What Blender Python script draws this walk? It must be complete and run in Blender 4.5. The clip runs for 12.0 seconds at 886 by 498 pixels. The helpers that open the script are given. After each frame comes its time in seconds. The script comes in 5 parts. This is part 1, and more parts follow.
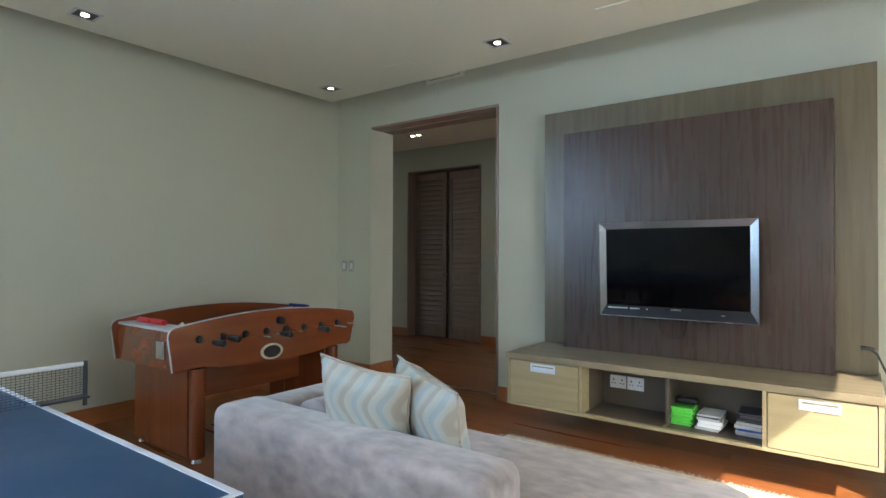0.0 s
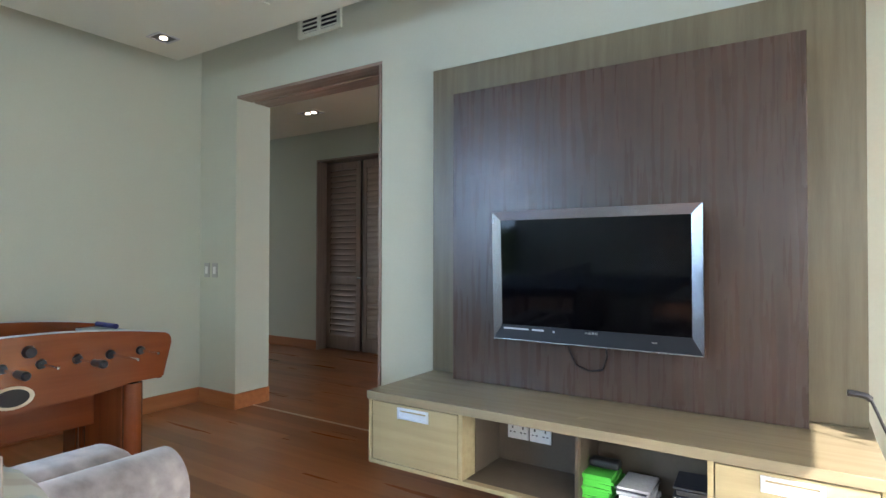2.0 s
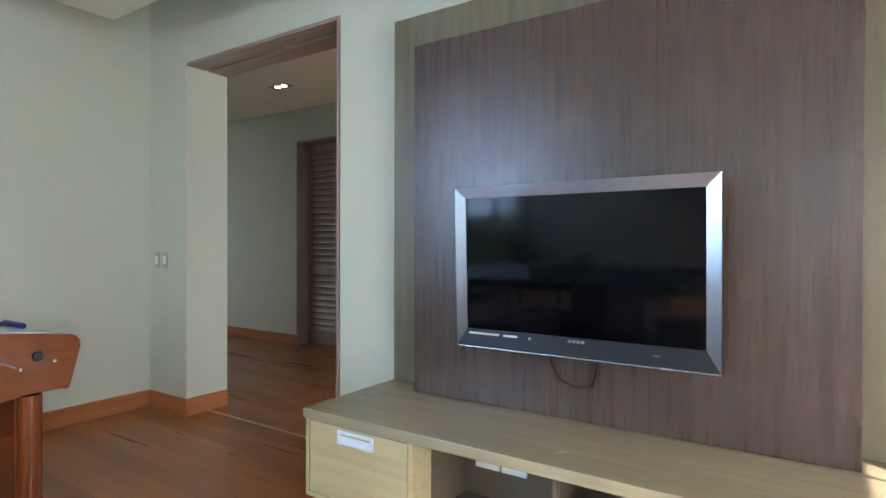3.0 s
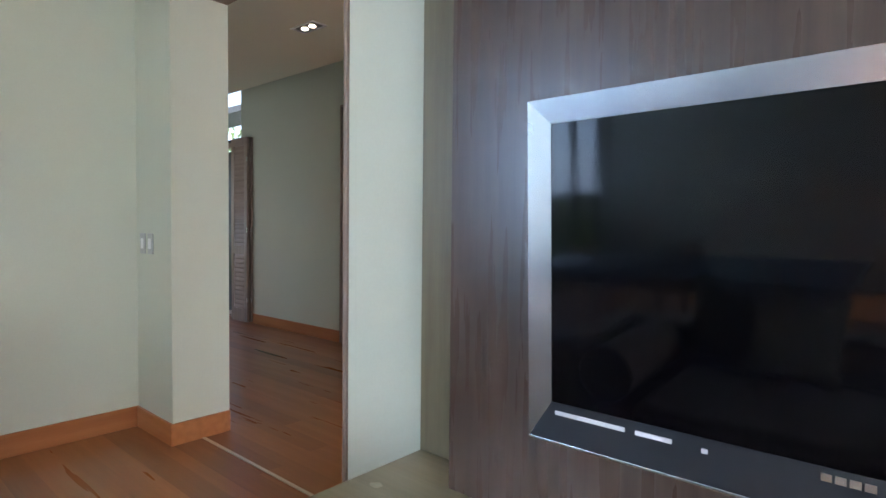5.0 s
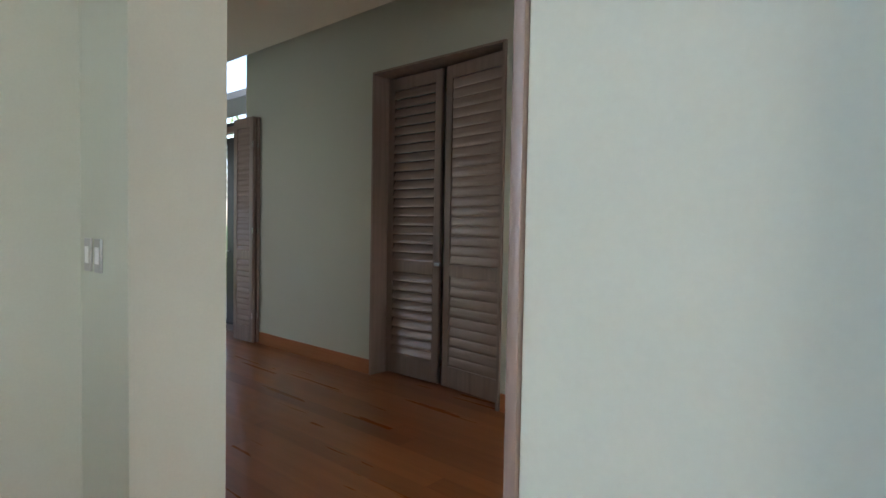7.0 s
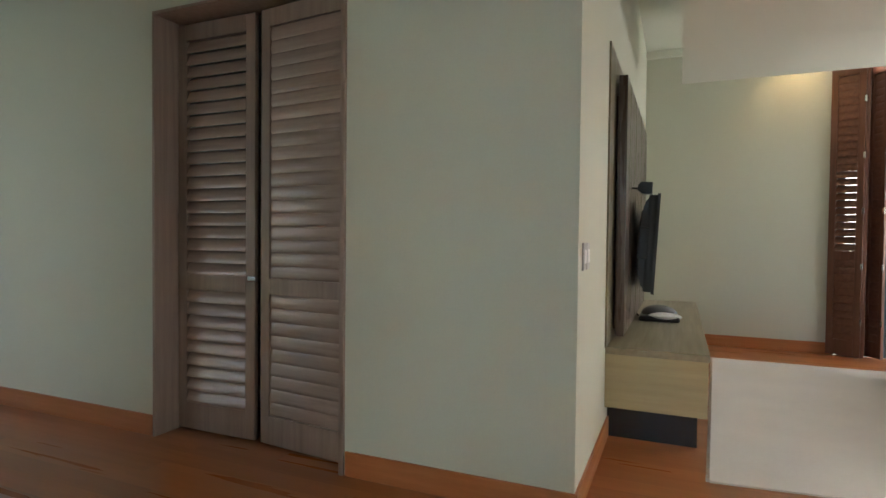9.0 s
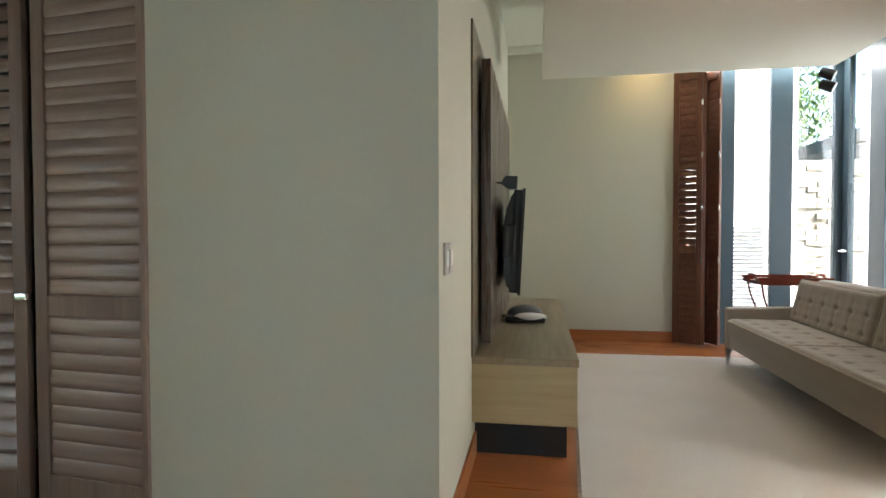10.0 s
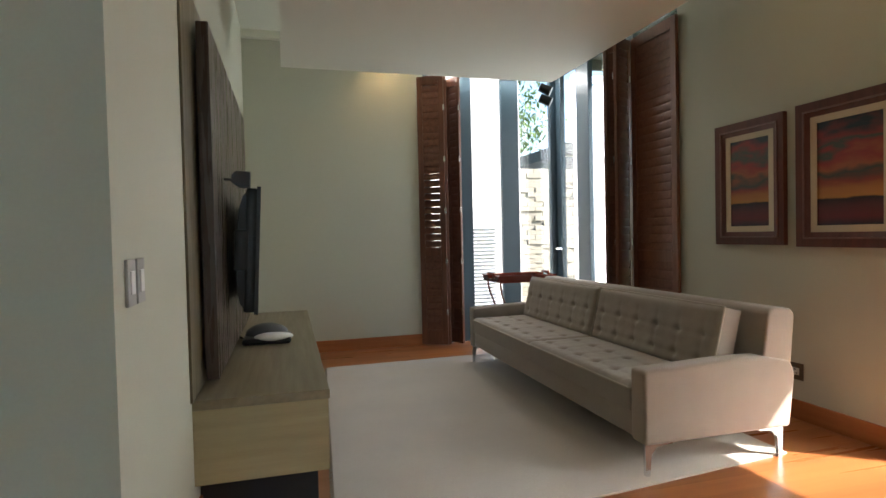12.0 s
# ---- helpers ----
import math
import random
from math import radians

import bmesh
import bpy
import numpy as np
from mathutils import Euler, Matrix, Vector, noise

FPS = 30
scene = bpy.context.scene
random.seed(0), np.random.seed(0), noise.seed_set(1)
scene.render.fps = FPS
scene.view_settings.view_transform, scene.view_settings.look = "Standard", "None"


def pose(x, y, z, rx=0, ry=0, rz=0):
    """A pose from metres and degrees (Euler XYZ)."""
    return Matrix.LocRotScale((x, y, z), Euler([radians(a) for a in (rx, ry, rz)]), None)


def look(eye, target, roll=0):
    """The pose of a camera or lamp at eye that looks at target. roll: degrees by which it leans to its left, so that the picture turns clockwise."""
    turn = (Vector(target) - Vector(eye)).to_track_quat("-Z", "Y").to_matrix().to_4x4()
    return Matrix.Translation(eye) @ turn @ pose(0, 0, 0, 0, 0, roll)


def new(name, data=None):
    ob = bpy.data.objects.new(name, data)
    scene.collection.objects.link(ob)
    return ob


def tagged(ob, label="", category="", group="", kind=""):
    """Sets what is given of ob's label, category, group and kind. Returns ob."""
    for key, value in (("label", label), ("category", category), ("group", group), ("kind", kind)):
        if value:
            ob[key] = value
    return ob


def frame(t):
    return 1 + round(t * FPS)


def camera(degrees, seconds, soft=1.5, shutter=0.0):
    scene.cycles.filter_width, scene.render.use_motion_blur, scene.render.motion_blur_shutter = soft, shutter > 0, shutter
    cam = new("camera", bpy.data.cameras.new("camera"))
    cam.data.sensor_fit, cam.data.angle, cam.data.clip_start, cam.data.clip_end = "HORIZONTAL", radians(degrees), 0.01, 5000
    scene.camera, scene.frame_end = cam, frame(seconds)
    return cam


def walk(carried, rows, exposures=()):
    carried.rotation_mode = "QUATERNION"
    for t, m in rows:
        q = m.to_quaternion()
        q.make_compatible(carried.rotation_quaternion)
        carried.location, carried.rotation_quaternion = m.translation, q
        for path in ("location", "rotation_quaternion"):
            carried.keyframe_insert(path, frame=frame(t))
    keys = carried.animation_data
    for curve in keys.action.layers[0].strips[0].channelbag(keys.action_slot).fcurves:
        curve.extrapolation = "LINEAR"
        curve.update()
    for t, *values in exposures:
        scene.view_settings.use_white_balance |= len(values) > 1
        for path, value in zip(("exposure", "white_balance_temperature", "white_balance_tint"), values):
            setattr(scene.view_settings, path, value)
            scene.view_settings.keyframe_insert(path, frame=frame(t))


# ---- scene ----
cam = camera(77.0, 12.0)
EXPOSURES = [(0, 1.38, 6500, 12), (1, 1.6, 6450, 14), (2.5, 2.08, 6200, 14), (5, 2.3, 6250, 17), (6.5, 2.05, 6350, 18), (8.5, 2.42, 6500, 12), (9.5, 2.7, 6500, 10), (10.5, 2.5, 6400, 10), (12, 2.1, 6350, 10)]
PATH = [
    (0, (-0.023, -0.102, 1.374), (-1.22, 1.5, 1.396), 0.2),
    (0.5, (-0.064, 0.236, 1.377), (-1.212, 1.874, 1.4), 0.2),
    (1, (-0.119, 0.588, 1.375), (-1.223, 2.255, 1.4), 0.1),
    (1.5, (-0.143, 0.923, 1.39), (-1.236, 2.597, 1.414), 0.1),
    (2, (-0.163, 1.258, 1.379), (-1.25, 2.937, 1.404), 0.1),
    (2.5, (-0.203, 1.592, 1.366), (-1.291, 3.27, 1.378), 0.0),
    (2.7, (-0.233, 1.711, 1.37), (-1.324, 3.387, 1.369), -0.0),
    (4.5, (-0.685, 2.737, 1.361), (-1.97, 4.269, 1.303), 0.5),
    (5, (-0.967, 2.971, 1.362), (-2.278, 4.481, 1.288), 0.6),
    (5.5, (-1.295, 3.196, 1.376), (-2.628, 4.685, 1.295), 0.8),
    (6, (-1.646, 3.348, 1.388), (-2.981, 4.836, 1.31), 0.9),
    (6.5, (-1.977, 3.519, 1.389), (-3.311, 5.008, 1.309), 0.9),
    (8.3, (-2.839, 4.175, 1.331), (-3.91, 5.863, 1.283), 1.0),
    (8.5, (-2.891, 4.262, 1.334), (-3.882, 5.999, 1.286), 0.8),
    (9, (-2.989, 4.491, 1.344), (-3.769, 6.332, 1.297), 0.6),
    (9.5, (-3.043, 4.732, 1.343), (-3.578, 6.658, 1.297), 0.2),
    (10, (-3.04, 4.974, 1.351), (-3.373, 6.945, 1.3), -0.1),
    (10.5, (-3.028, 5.141, 1.35), (-3.149, 7.136, 1.307), -0.6),
    (11, (-3.027, 5.262, 1.368), (-2.889, 7.257, 1.323), -0.9),
    (11.5, (-3.013, 5.362, 1.369), (-2.639, 7.326, 1.321), -1.2),
    (12, (-2.979, 5.492, 1.366), (-2.441, 7.418, 1.317), -1.3),
]
walk(cam, [(t, look(eye, target, roll)) for t, eye, target, roll in PATH], exposures=EXPOSURES)

# ---- light ----
world = bpy.data.worlds.new("sky")
scene.world = world
world.use_nodes = True
sky = world.node_tree.nodes.new("ShaderNodeTexSky")
sky.sky_type, sky.sun_disc = "NISHITA", False
SUN_WAY = Vector((-0.6, 0.45, -0.65)).normalized()
sky.sun_elevation = math.asin(-SUN_WAY.z)
sky.sun_rotation = math.atan2(-SUN_WAY.x, -SUN_WAY.y)
world.node_tree.nodes["Background"].inputs["Strength"].default_value = 0.15
world.node_tree.links.new(sky.outputs[0], world.node_tree.nodes["Background"].inputs["Color"])
sun = new("sun", bpy.data.lights.new("sun", "SUN"))
sun.data.energy, sun.data.angle, sun.data.color = 5.0, radians(0.5), (1.0, 0.93, 0.82)
sun.matrix_world = look((0, 0, 20), Vector((0, 0, 20)) + SUN_WAY)


def window_light(name, at, way, w, h, watts, col=(0.78, 0.88, 1.0)):
    """Added area lamp that stands in for sky light through an opening, often its upper part."""
    lamp = new(name, bpy.data.lights.new(name, "AREA"))
    lamp.data.shape, lamp.data.size, lamp.data.size_y, lamp.data.energy = "RECTANGLE", w, h, watts
    lamp.data.color = col
    lamp.matrix_world = look(at, Vector(at) + Vector(way))


window_light("window_light_west", (-5.12, -2.38, 2.45), (1, 0, 0), 2.7, 2.1, 112, (0.46, 0.69, 1.0))
window_light("window_light_south_east", (0.2, -4.06, 2.05), (0, 1, 0), 2.2, 1.5, 11, (0.70, 0.84, 1.0))
window_light("window_light_east", (1.78, 1.7, 1.5), (-1, 0, 0), 2.4, 2.2, 16, (0.76, 0.88, 1.0))
window_light("window_light_hall_east", (2.18, 5.75, 2.2), (-1, 0, -0.1), 1.3, 1.1, 4.5)
window_light("window_light_hall_south", (-8.36, 4.52, 1.75), (0, 1, 0), 0.42, 1.5, 0.9, (0.66, 0.80, 1.0))
# Lamp of the added west window, brightens the far end of the hall.
window_light("added_light_hall_west", (-12.12, 6.0, 1.7), (1, 0, -0.1), 1.4, 1.6, 1)
# Added lamp just inside the glazing's top, hidden by the dropped panel.
window_light("window_light_north", (-0.4, 12.22, 3.42), (0, -0.7, -1), 1.6, 0.12, 7, (1.0, 0.97, 0.92))
window_light("window_light_lounge_east", (0.60, 11.5, 1.9), (-1, 0.1, 0), 1.1, 2.4, 12, (0.95, 0.97, 1.0))


def warm_spot(name, at, watts, size=110):
    lamp = new(name, bpy.data.lights.new(name, "SPOT"))
    lamp.data.energy, lamp.data.spot_size, lamp.data.spot_blend, lamp.data.shadow_soft_size = watts, radians(size), 0.8, 0.04
    lamp.data.color = (1.0, 0.62, 0.26)
    lamp.matrix_world = look(at, (at[0], at[1], at[2] - 1))


# ---- materials ----
def mat(name, col, rough=0.5, var=0.08, scale=6.0, fine=60.0, bump=0.1, metal=0.0, stretch=(1, 1, 1), each=0.0, sheen=0.0, spec=0.5, coat=0.0):
    """A surface with cloudy stains, fine grain and relief; each: how far alike pieces differ."""
    m = bpy.data.materials.new(name)
    m.use_nodes = True
    n, k = m.node_tree.nodes, m.node_tree.links
    b = n["Principled BSDF"]
    co = n.new("ShaderNodeTexCoord")
    mp = n.new("ShaderNodeMapping")
    mp.inputs["Scale"].default_value = stretch
    k.new(co.outputs["Object"], mp.inputs["Vector"])
    if each:
        info = n.new("ShaderNodeObjectInfo")
        off = n.new("ShaderNodeVectorMath")
        off.operation = "SCALE"
        off.inputs[0].default_value = (37, 19, 11)
        k.new(info.outputs["Random"], off.inputs["Scale"])
        k.new(off.outputs[0], mp.inputs["Location"])
    big, small = n.new("ShaderNodeTexNoise"), n.new("ShaderNodeTexNoise")
    big.inputs["Scale"].default_value, small.inputs["Scale"].default_value = scale, fine
    big.inputs["Detail"].default_value, small.inputs["Detail"].default_value = 4, 5
    for t in (big, small):
        k.new(mp.outputs[0], t.inputs["Vector"])
    mix = n.new("ShaderNodeMath")
    mix.operation = "ADD"
    k.new(big.outputs["Fac"], mix.inputs[0])
    k.new(small.outputs["Fac"], mix.inputs[1])
    last = mix
    if each:
        add = n.new("ShaderNodeMath")
        add.operation = "MULTIPLY_ADD"
        add.inputs[1].default_value = each
        k.new(info.outputs["Random"], add.inputs[0])
        k.new(mix.outputs[0], add.inputs[2])
        last = add
    ramp = n.new("ShaderNodeMapRange")
    ramp.inputs["From Min"].default_value, ramp.inputs["From Max"].default_value = 0.6, 1.4 + each
    ramp.inputs["To Min"].default_value, ramp.inputs["To Max"].default_value = 1 - var, 1 + var
    k.new(last.outputs[0], ramp.inputs["Value"])
    mul = n.new("ShaderNodeVectorMath")
    mul.operation = "SCALE"
    mul.inputs[0].default_value = col
    k.new(ramp.outputs[0], mul.inputs["Scale"])
    k.new(mul.outputs[0], b.inputs["Base Color"])
    rr = n.new("ShaderNodeMapRange")
    rr.inputs["From Min"].default_value, rr.inputs["From Max"].default_value = 0.3, 0.7
    rr.inputs["To Min"].default_value, rr.inputs["To Max"].default_value = max(0.02, rough - 0.06), min(1, rough + 0.06)
    k.new(big.outputs["Fac"], rr.inputs["Value"])
    k.new(rr.outputs[0], b.inputs["Roughness"])
    b.inputs["Metallic"].default_value = metal
    b.inputs["Specular IOR Level"].default_value = spec
    b.inputs["Sheen Weight"].default_value = sheen
    b.inputs["Coat Weight"].default_value = coat
    b.inputs["Coat Roughness"].default_value = 0.15
    if bump:
        bp = n.new("ShaderNodeBump")
        bp.inputs["Strength"].default_value, bp.inputs["Distance"].default_value = bump, 0.004
        k.new(small.outputs["Fac"], bp.inputs["Height"])
        k.new(bp.outputs[0], b.inputs["Normal"])
    return m


def wood(name, dark, light, along=2, rough=0.4, freq=26.0, each=0.0, coat=0.0, bump=0.12, wild=5.0, ring_depth=0.10, spec=0.5):
    """Grain that runs along one axis, with streaks and cathedral figure."""
    m = bpy.data.materials.new(name)
    m.use_nodes = True
    n, k = m.node_tree.nodes, m.node_tree.links
    b = n["Principled BSDF"]
    co, mp = n.new("ShaderNodeTexCoord"), n.new("ShaderNodeMapping")
    st = [1.0, 1.0, 1.0]
    st[along] = 0.055
    mp.inputs["Scale"].default_value = st
    k.new(co.outputs["Object"], mp.inputs["Vector"])
    info = n.new("ShaderNodeObjectInfo")
    if each:
        off = n.new("ShaderNodeVectorMath")
        off.operation = "SCALE"
        off.inputs[0].default_value = (37, 19, 11)
        k.new(info.outputs["Random"], off.inputs["Scale"])
        k.new(off.outputs[0], mp.inputs["Location"])
    fig, streak, pore = n.new("ShaderNodeTexNoise"), n.new("ShaderNodeTexNoise"), n.new("ShaderNodeTexNoise")
    for t, s, d in ((fig, wild, 2), (streak, freq, 4), (pore, freq * 8, 3)):
        t.inputs["Scale"].default_value, t.inputs["Detail"].default_value = s, d
        k.new(mp.outputs[0], t.inputs["Vector"])
    ring = n.new("ShaderNodeMath")
    ring.operation = "MULTIPLY"
    ring.inputs[1].default_value = 46
    k.new(fig.outputs["Fac"], ring.inputs[0])
    wave = n.new("ShaderNodeMath")
    wave.operation = "SINE"
    k.new(ring.outputs[0], wave.inputs[0])
    a1 = n.new("ShaderNodeMath")
    a1.operation = "MULTIPLY_ADD"
    a1.inputs[1].default_value = ring_depth
    k.new(wave.outputs[0], a1.inputs[0])
    k.new(streak.outputs["Fac"], a1.inputs[2])
    a2 = n.new("ShaderNodeMath")
    a2.operation = "MULTIPLY_ADD"
    a2.inputs[1].default_value = 0.35
    k.new(pore.outputs["Fac"], a2.inputs[0])
    k.new(a1.outputs[0], a2.inputs[2])
    a3 = n.new("ShaderNodeMath")
    a3.operation = "MULTIPLY_ADD"
    a3.inputs[1].default_value = each
    k.new(info.outputs["Random"], a3.inputs[0])
    k.new(a2.outputs[0], a3.inputs[2])
    ramp = n.new("ShaderNodeMapRange")
    ramp.inputs["From Min"].default_value, ramp.inputs["From Max"].default_value = 0.28, 1.0 + each
    k.new(a3.outputs[0], ramp.inputs["Value"])
    mix = n.new("ShaderNodeMix")
    mix.data_type = "RGBA"
    mix.inputs["A"].default_value, mix.inputs["B"].default_value = (*dark, 1), (*light, 1)
    k.new(ramp.outputs[0], mix.inputs["Factor"])
    k.new(mix.outputs["Result"], b.inputs["Base Color"])
    rr = n.new("ShaderNodeMapRange")
    rr.inputs["To Min"].default_value, rr.inputs["To Max"].default_value = rough + 0.08, max(0.03, rough - 0.08)
    k.new(streak.outputs["Fac"], rr.inputs["Value"])
    k.new(rr.outputs[0], b.inputs["Roughness"])
    b.inputs["Specular IOR Level"].default_value = spec
    b.inputs["Coat Weight"].default_value, b.inputs["Coat Roughness"].default_value = coat, 0.12
    bp = n.new("ShaderNodeBump")
    bp.inputs["Strength"].default_value, bp.inputs["Distance"].default_value = bump, 0.0005
    k.new(a2.outputs[0], bp.inputs["Height"])
    k.new(bp.outputs[0], b.inputs["Normal"])
    return m


def ramp_of(n, stops):
    ramp = n.new("ShaderNodeValToRGB")
    while len(ramp.color_ramp.elements) < len(stops):
        ramp.color_ramp.elements.new(0.5)
    for e, (p, col) in zip(ramp.color_ramp.elements, stops):
        e.position, e.color = p, (*col, 1)
    return ramp


def calc(n, k, kind, a, b, c=0.0):
    """One arithmetic node; a, b and c are numbers or sockets."""
    node = n.new("ShaderNodeMath")
    node.operation = kind
    for i, v in enumerate((a, b, c)):
        if isinstance(v, (int, float)):
            node.inputs[i].default_value = v
        else:
            k.new(v, node.inputs[i])
    return node.outputs[0]


def wavy(name):
    """Satin with S-shaped upright stripes of cream, pale blue and sand."""
    m = bpy.data.materials.new(name)
    m.use_nodes = True
    n, k = m.node_tree.nodes, m.node_tree.links
    b = n["Principled BSDF"]
    co, sep, ns = n.new("ShaderNodeTexCoord"), n.new("ShaderNodeSeparateXYZ"), n.new("ShaderNodeTexNoise")
    k.new(co.outputs["Object"], sep.inputs[0])
    k.new(co.outputs["Object"], ns.inputs["Vector"])
    ns.inputs["Scale"].default_value = 7.0
    swing = calc(n, k, "SINE", calc(n, k, "MULTIPLY", sep.outputs[2], 26.0), 0.0)
    along = calc(n, k, "MULTIPLY_ADD", sep.outputs[0], 7.6, calc(n, k, "MULTIPLY", swing, 0.22))
    along = calc(n, k, "MULTIPLY_ADD", ns.outputs["Fac"], 0.22, along)
    ramp = ramp_of(n, ((0.0, (0.46, 0.46, 0.39)), (0.20, (0.44, 0.44, 0.37)), (0.26, (0.345, 0.395, 0.385)), (0.43, (0.36, 0.41, 0.40)), (0.49, (0.46, 0.46, 0.39)), (0.66, (0.44, 0.43, 0.355)), (0.72, (0.39, 0.345, 0.28)), (0.88, (0.38, 0.335, 0.27)), (0.95, (0.46, 0.46, 0.39))))
    k.new(calc(n, k, "FRACT", along, 0.0), ramp.inputs[0])
    k.new(ramp.outputs[0], b.inputs["Base Color"])
    b.inputs["Roughness"].default_value, b.inputs["Sheen Weight"].default_value = 0.5, 0.25
    fold = n.new("ShaderNodeBump")
    fold.inputs["Strength"].default_value, fold.inputs["Distance"].default_value = 0.6, 0.012
    k.new(ns.outputs["Fac"], fold.inputs["Height"])
    k.new(fold.outputs[0], b.inputs["Normal"])
    return m


def sunset(name):
    """A painted evening sky over dark hills, upright in local z from 0.14 to about 0.82."""
    m = bpy.data.materials.new(name)
    m.use_nodes = True
    n, k = m.node_tree.nodes, m.node_tree.links
    b = n["Principled BSDF"]
    co, sep, info = n.new("ShaderNodeTexCoord"), n.new("ShaderNodeSeparateXYZ"), n.new("ShaderNodeObjectInfo")
    mp, cloud, ridge = n.new("ShaderNodeMapping"), n.new("ShaderNodeTexNoise"), n.new("ShaderNodeTexNoise")
    k.new(co.outputs["Object"], sep.inputs[0])
    k.new(co.outputs["Object"], mp.inputs["Vector"])
    mp.inputs["Scale"].default_value = (1.0, 1.0, 2.4)
    mp.inputs["Rotation"].default_value = (0, radians(-20), 0)
    shift = n.new("ShaderNodeCombineXYZ")
    k.new(calc(n, k, "MULTIPLY", info.outputs["Random"], 9.0), shift.inputs[0])
    k.new(shift.outputs[0], mp.inputs["Location"])
    k.new(mp.outputs[0], cloud.inputs["Vector"])
    k.new(mp.outputs[0], ridge.inputs["Vector"])
    cloud.inputs["Scale"].default_value, cloud.inputs["Detail"].default_value = 2.8, 3.0
    ridge.inputs["Scale"].default_value = 9.0
    up = calc(n, k, "MULTIPLY_ADD", sep.outputs[2], 1 / 0.68, -0.14 / 0.68)
    sway = calc(n, k, "SUBTRACT", cloud.outputs["Fac"], 0.5)
    high = calc(n, k, "MAXIMUM", calc(n, k, "SUBTRACT", up, 0.36), 0.0)
    sky_at = calc(n, k, "MULTIPLY_ADD", calc(n, k, "MULTIPLY", sway, calc(n, k, "MINIMUM", calc(n, k, "MULTIPLY", high, 4.0), 1.0)), 0.75, up)
    ground_at = calc(n, k, "MULTIPLY_ADD", calc(n, k, "SUBTRACT", ridge.outputs["Fac"], 0.5), 0.05, sky_at)
    ramp = ramp_of(n, ((0.0, (0.012, 0.018, 0.025)), (0.09, (0.14, 0.018, 0.022)), (0.18, (0.10, 0.02, 0.022)), (0.262, (0.02, 0.012, 0.012)), (0.275, (0.46, 0.20, 0.035)), (0.36, (0.40, 0.15, 0.03)), (0.43, (0.26, 0.05, 0.025)), (0.50, (0.05, 0.06, 0.04)), (0.58, (0.34, 0.10, 0.035)), (0.70, (0.27, 0.03, 0.025)), (0.78, (0.05, 0.07, 0.045)), (0.87, (0.24, 0.03, 0.026)), (1.0, (0.012, 0.025, 0.03))))
    k.new(ground_at, ramp.inputs[0])
    k.new(ramp.outputs[0], b.inputs["Base Color"])
    b.inputs["Roughness"].default_value = 0.55
    return m


def glow(name, col, strength):
    m = bpy.data.materials.new(name)
    m.use_nodes = True
    b = m.node_tree.nodes["Principled BSDF"]
    b.inputs["Base Color"].default_value = (*col, 1)
    b.inputs["Emission Color"].default_value, b.inputs["Emission Strength"].default_value = (*col, 1), strength
    return m


def clear_glass():
    m = bpy.data.materials.new("window_glass")
    m.use_nodes = True
    b = m.node_tree.nodes["Principled BSDF"]
    b.inputs["Transmission Weight"].default_value, b.inputs["Roughness"].default_value, b.inputs["IOR"].default_value = 1, 0, 1.45
    return m


M_WALL = mat("sage_plaster", (0.52, 0.53, 0.43), 0.75, 0.03, 1.3, 90, 0.06)
M_CEIL = mat("ceiling_paint", (0.70, 0.71, 0.61), 0.85, 0.02, 1.0, 80, 0.04)
M_FLOOR = wood("jatoba_floor", (0.19, 0.056, 0.016), (0.42, 0.155, 0.050), 0, 0.30, 12, 0.9, 0.15, 0.03, 4, 0.02)
M_SKIRT = wood("skirting_wood", (0.30, 0.10, 0.03), (0.44, 0.17, 0.06), 0, 0.35, 26, 0.2)
M_SKIRT_Y = wood("skirting_wood_lengthways", (0.30, 0.10, 0.03), (0.44, 0.17, 0.06), 1, 0.35, 26, 0.2)
M_WALNUT = wood("walnut_veneer", (0.035, 0.021, 0.015), (0.074, 0.047, 0.035), 2, 0.28, 30, 0.0, 0.0, 0.05, 7, spec=0.42)
M_OLIVE = wood("olive_veneer", (0.10, 0.083, 0.047), (0.165, 0.138, 0.083), 2, 0.33, 34, 0.0, 0.0, 0.05, spec=0.5)
M_OAK = wood("light_oak", (0.30, 0.24, 0.125), (0.40, 0.325, 0.18), 0, 0.38, 34, 0.1, 0.0, 0.05)
M_OAK_Y = wood("light_oak_lengthways", (0.30, 0.24, 0.125), (0.40, 0.325, 0.18), 1, 0.38, 34, 0.1, 0.0, 0.05)
M_OAKTOP = wood("taupe_oak_top", (0.185, 0.15, 0.09), (0.26, 0.215, 0.135), 0, 0.33, 34, 0.1, 0.0, 0.05)
M_SCUFF = mat("worn_pale_oak", (0.36, 0.31, 0.22), 0.5, 0.2, 30, 120, 0.1)
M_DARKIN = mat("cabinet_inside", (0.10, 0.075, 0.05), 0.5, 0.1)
M_SHUT = wood("grey_brown_shutter_wood", (0.195, 0.135, 0.105), (0.30, 0.215, 0.17), 2, 0.38, 30, 0.15, 0.0, 0.05)
M_SHUTX = wood("grey_brown_slat_wood", (0.24, 0.17, 0.135), (0.37, 0.275, 0.225), 0, 0.21, 30, 0.15, 0.0, 0.05)
M_SHUTR = wood("red_brown_shutter_wood", (0.09, 0.035, 0.02), (0.19, 0.08, 0.045), 2, 0.35, 30, 0.15, 0.0, 0.05)
M_SHUTR_FLAT = wood("warm_brown_shutter_wood", (0.13, 0.048, 0.026), (0.22, 0.09, 0.05), 2, 0.42, 30, 0.15, 0.0, 0.05)
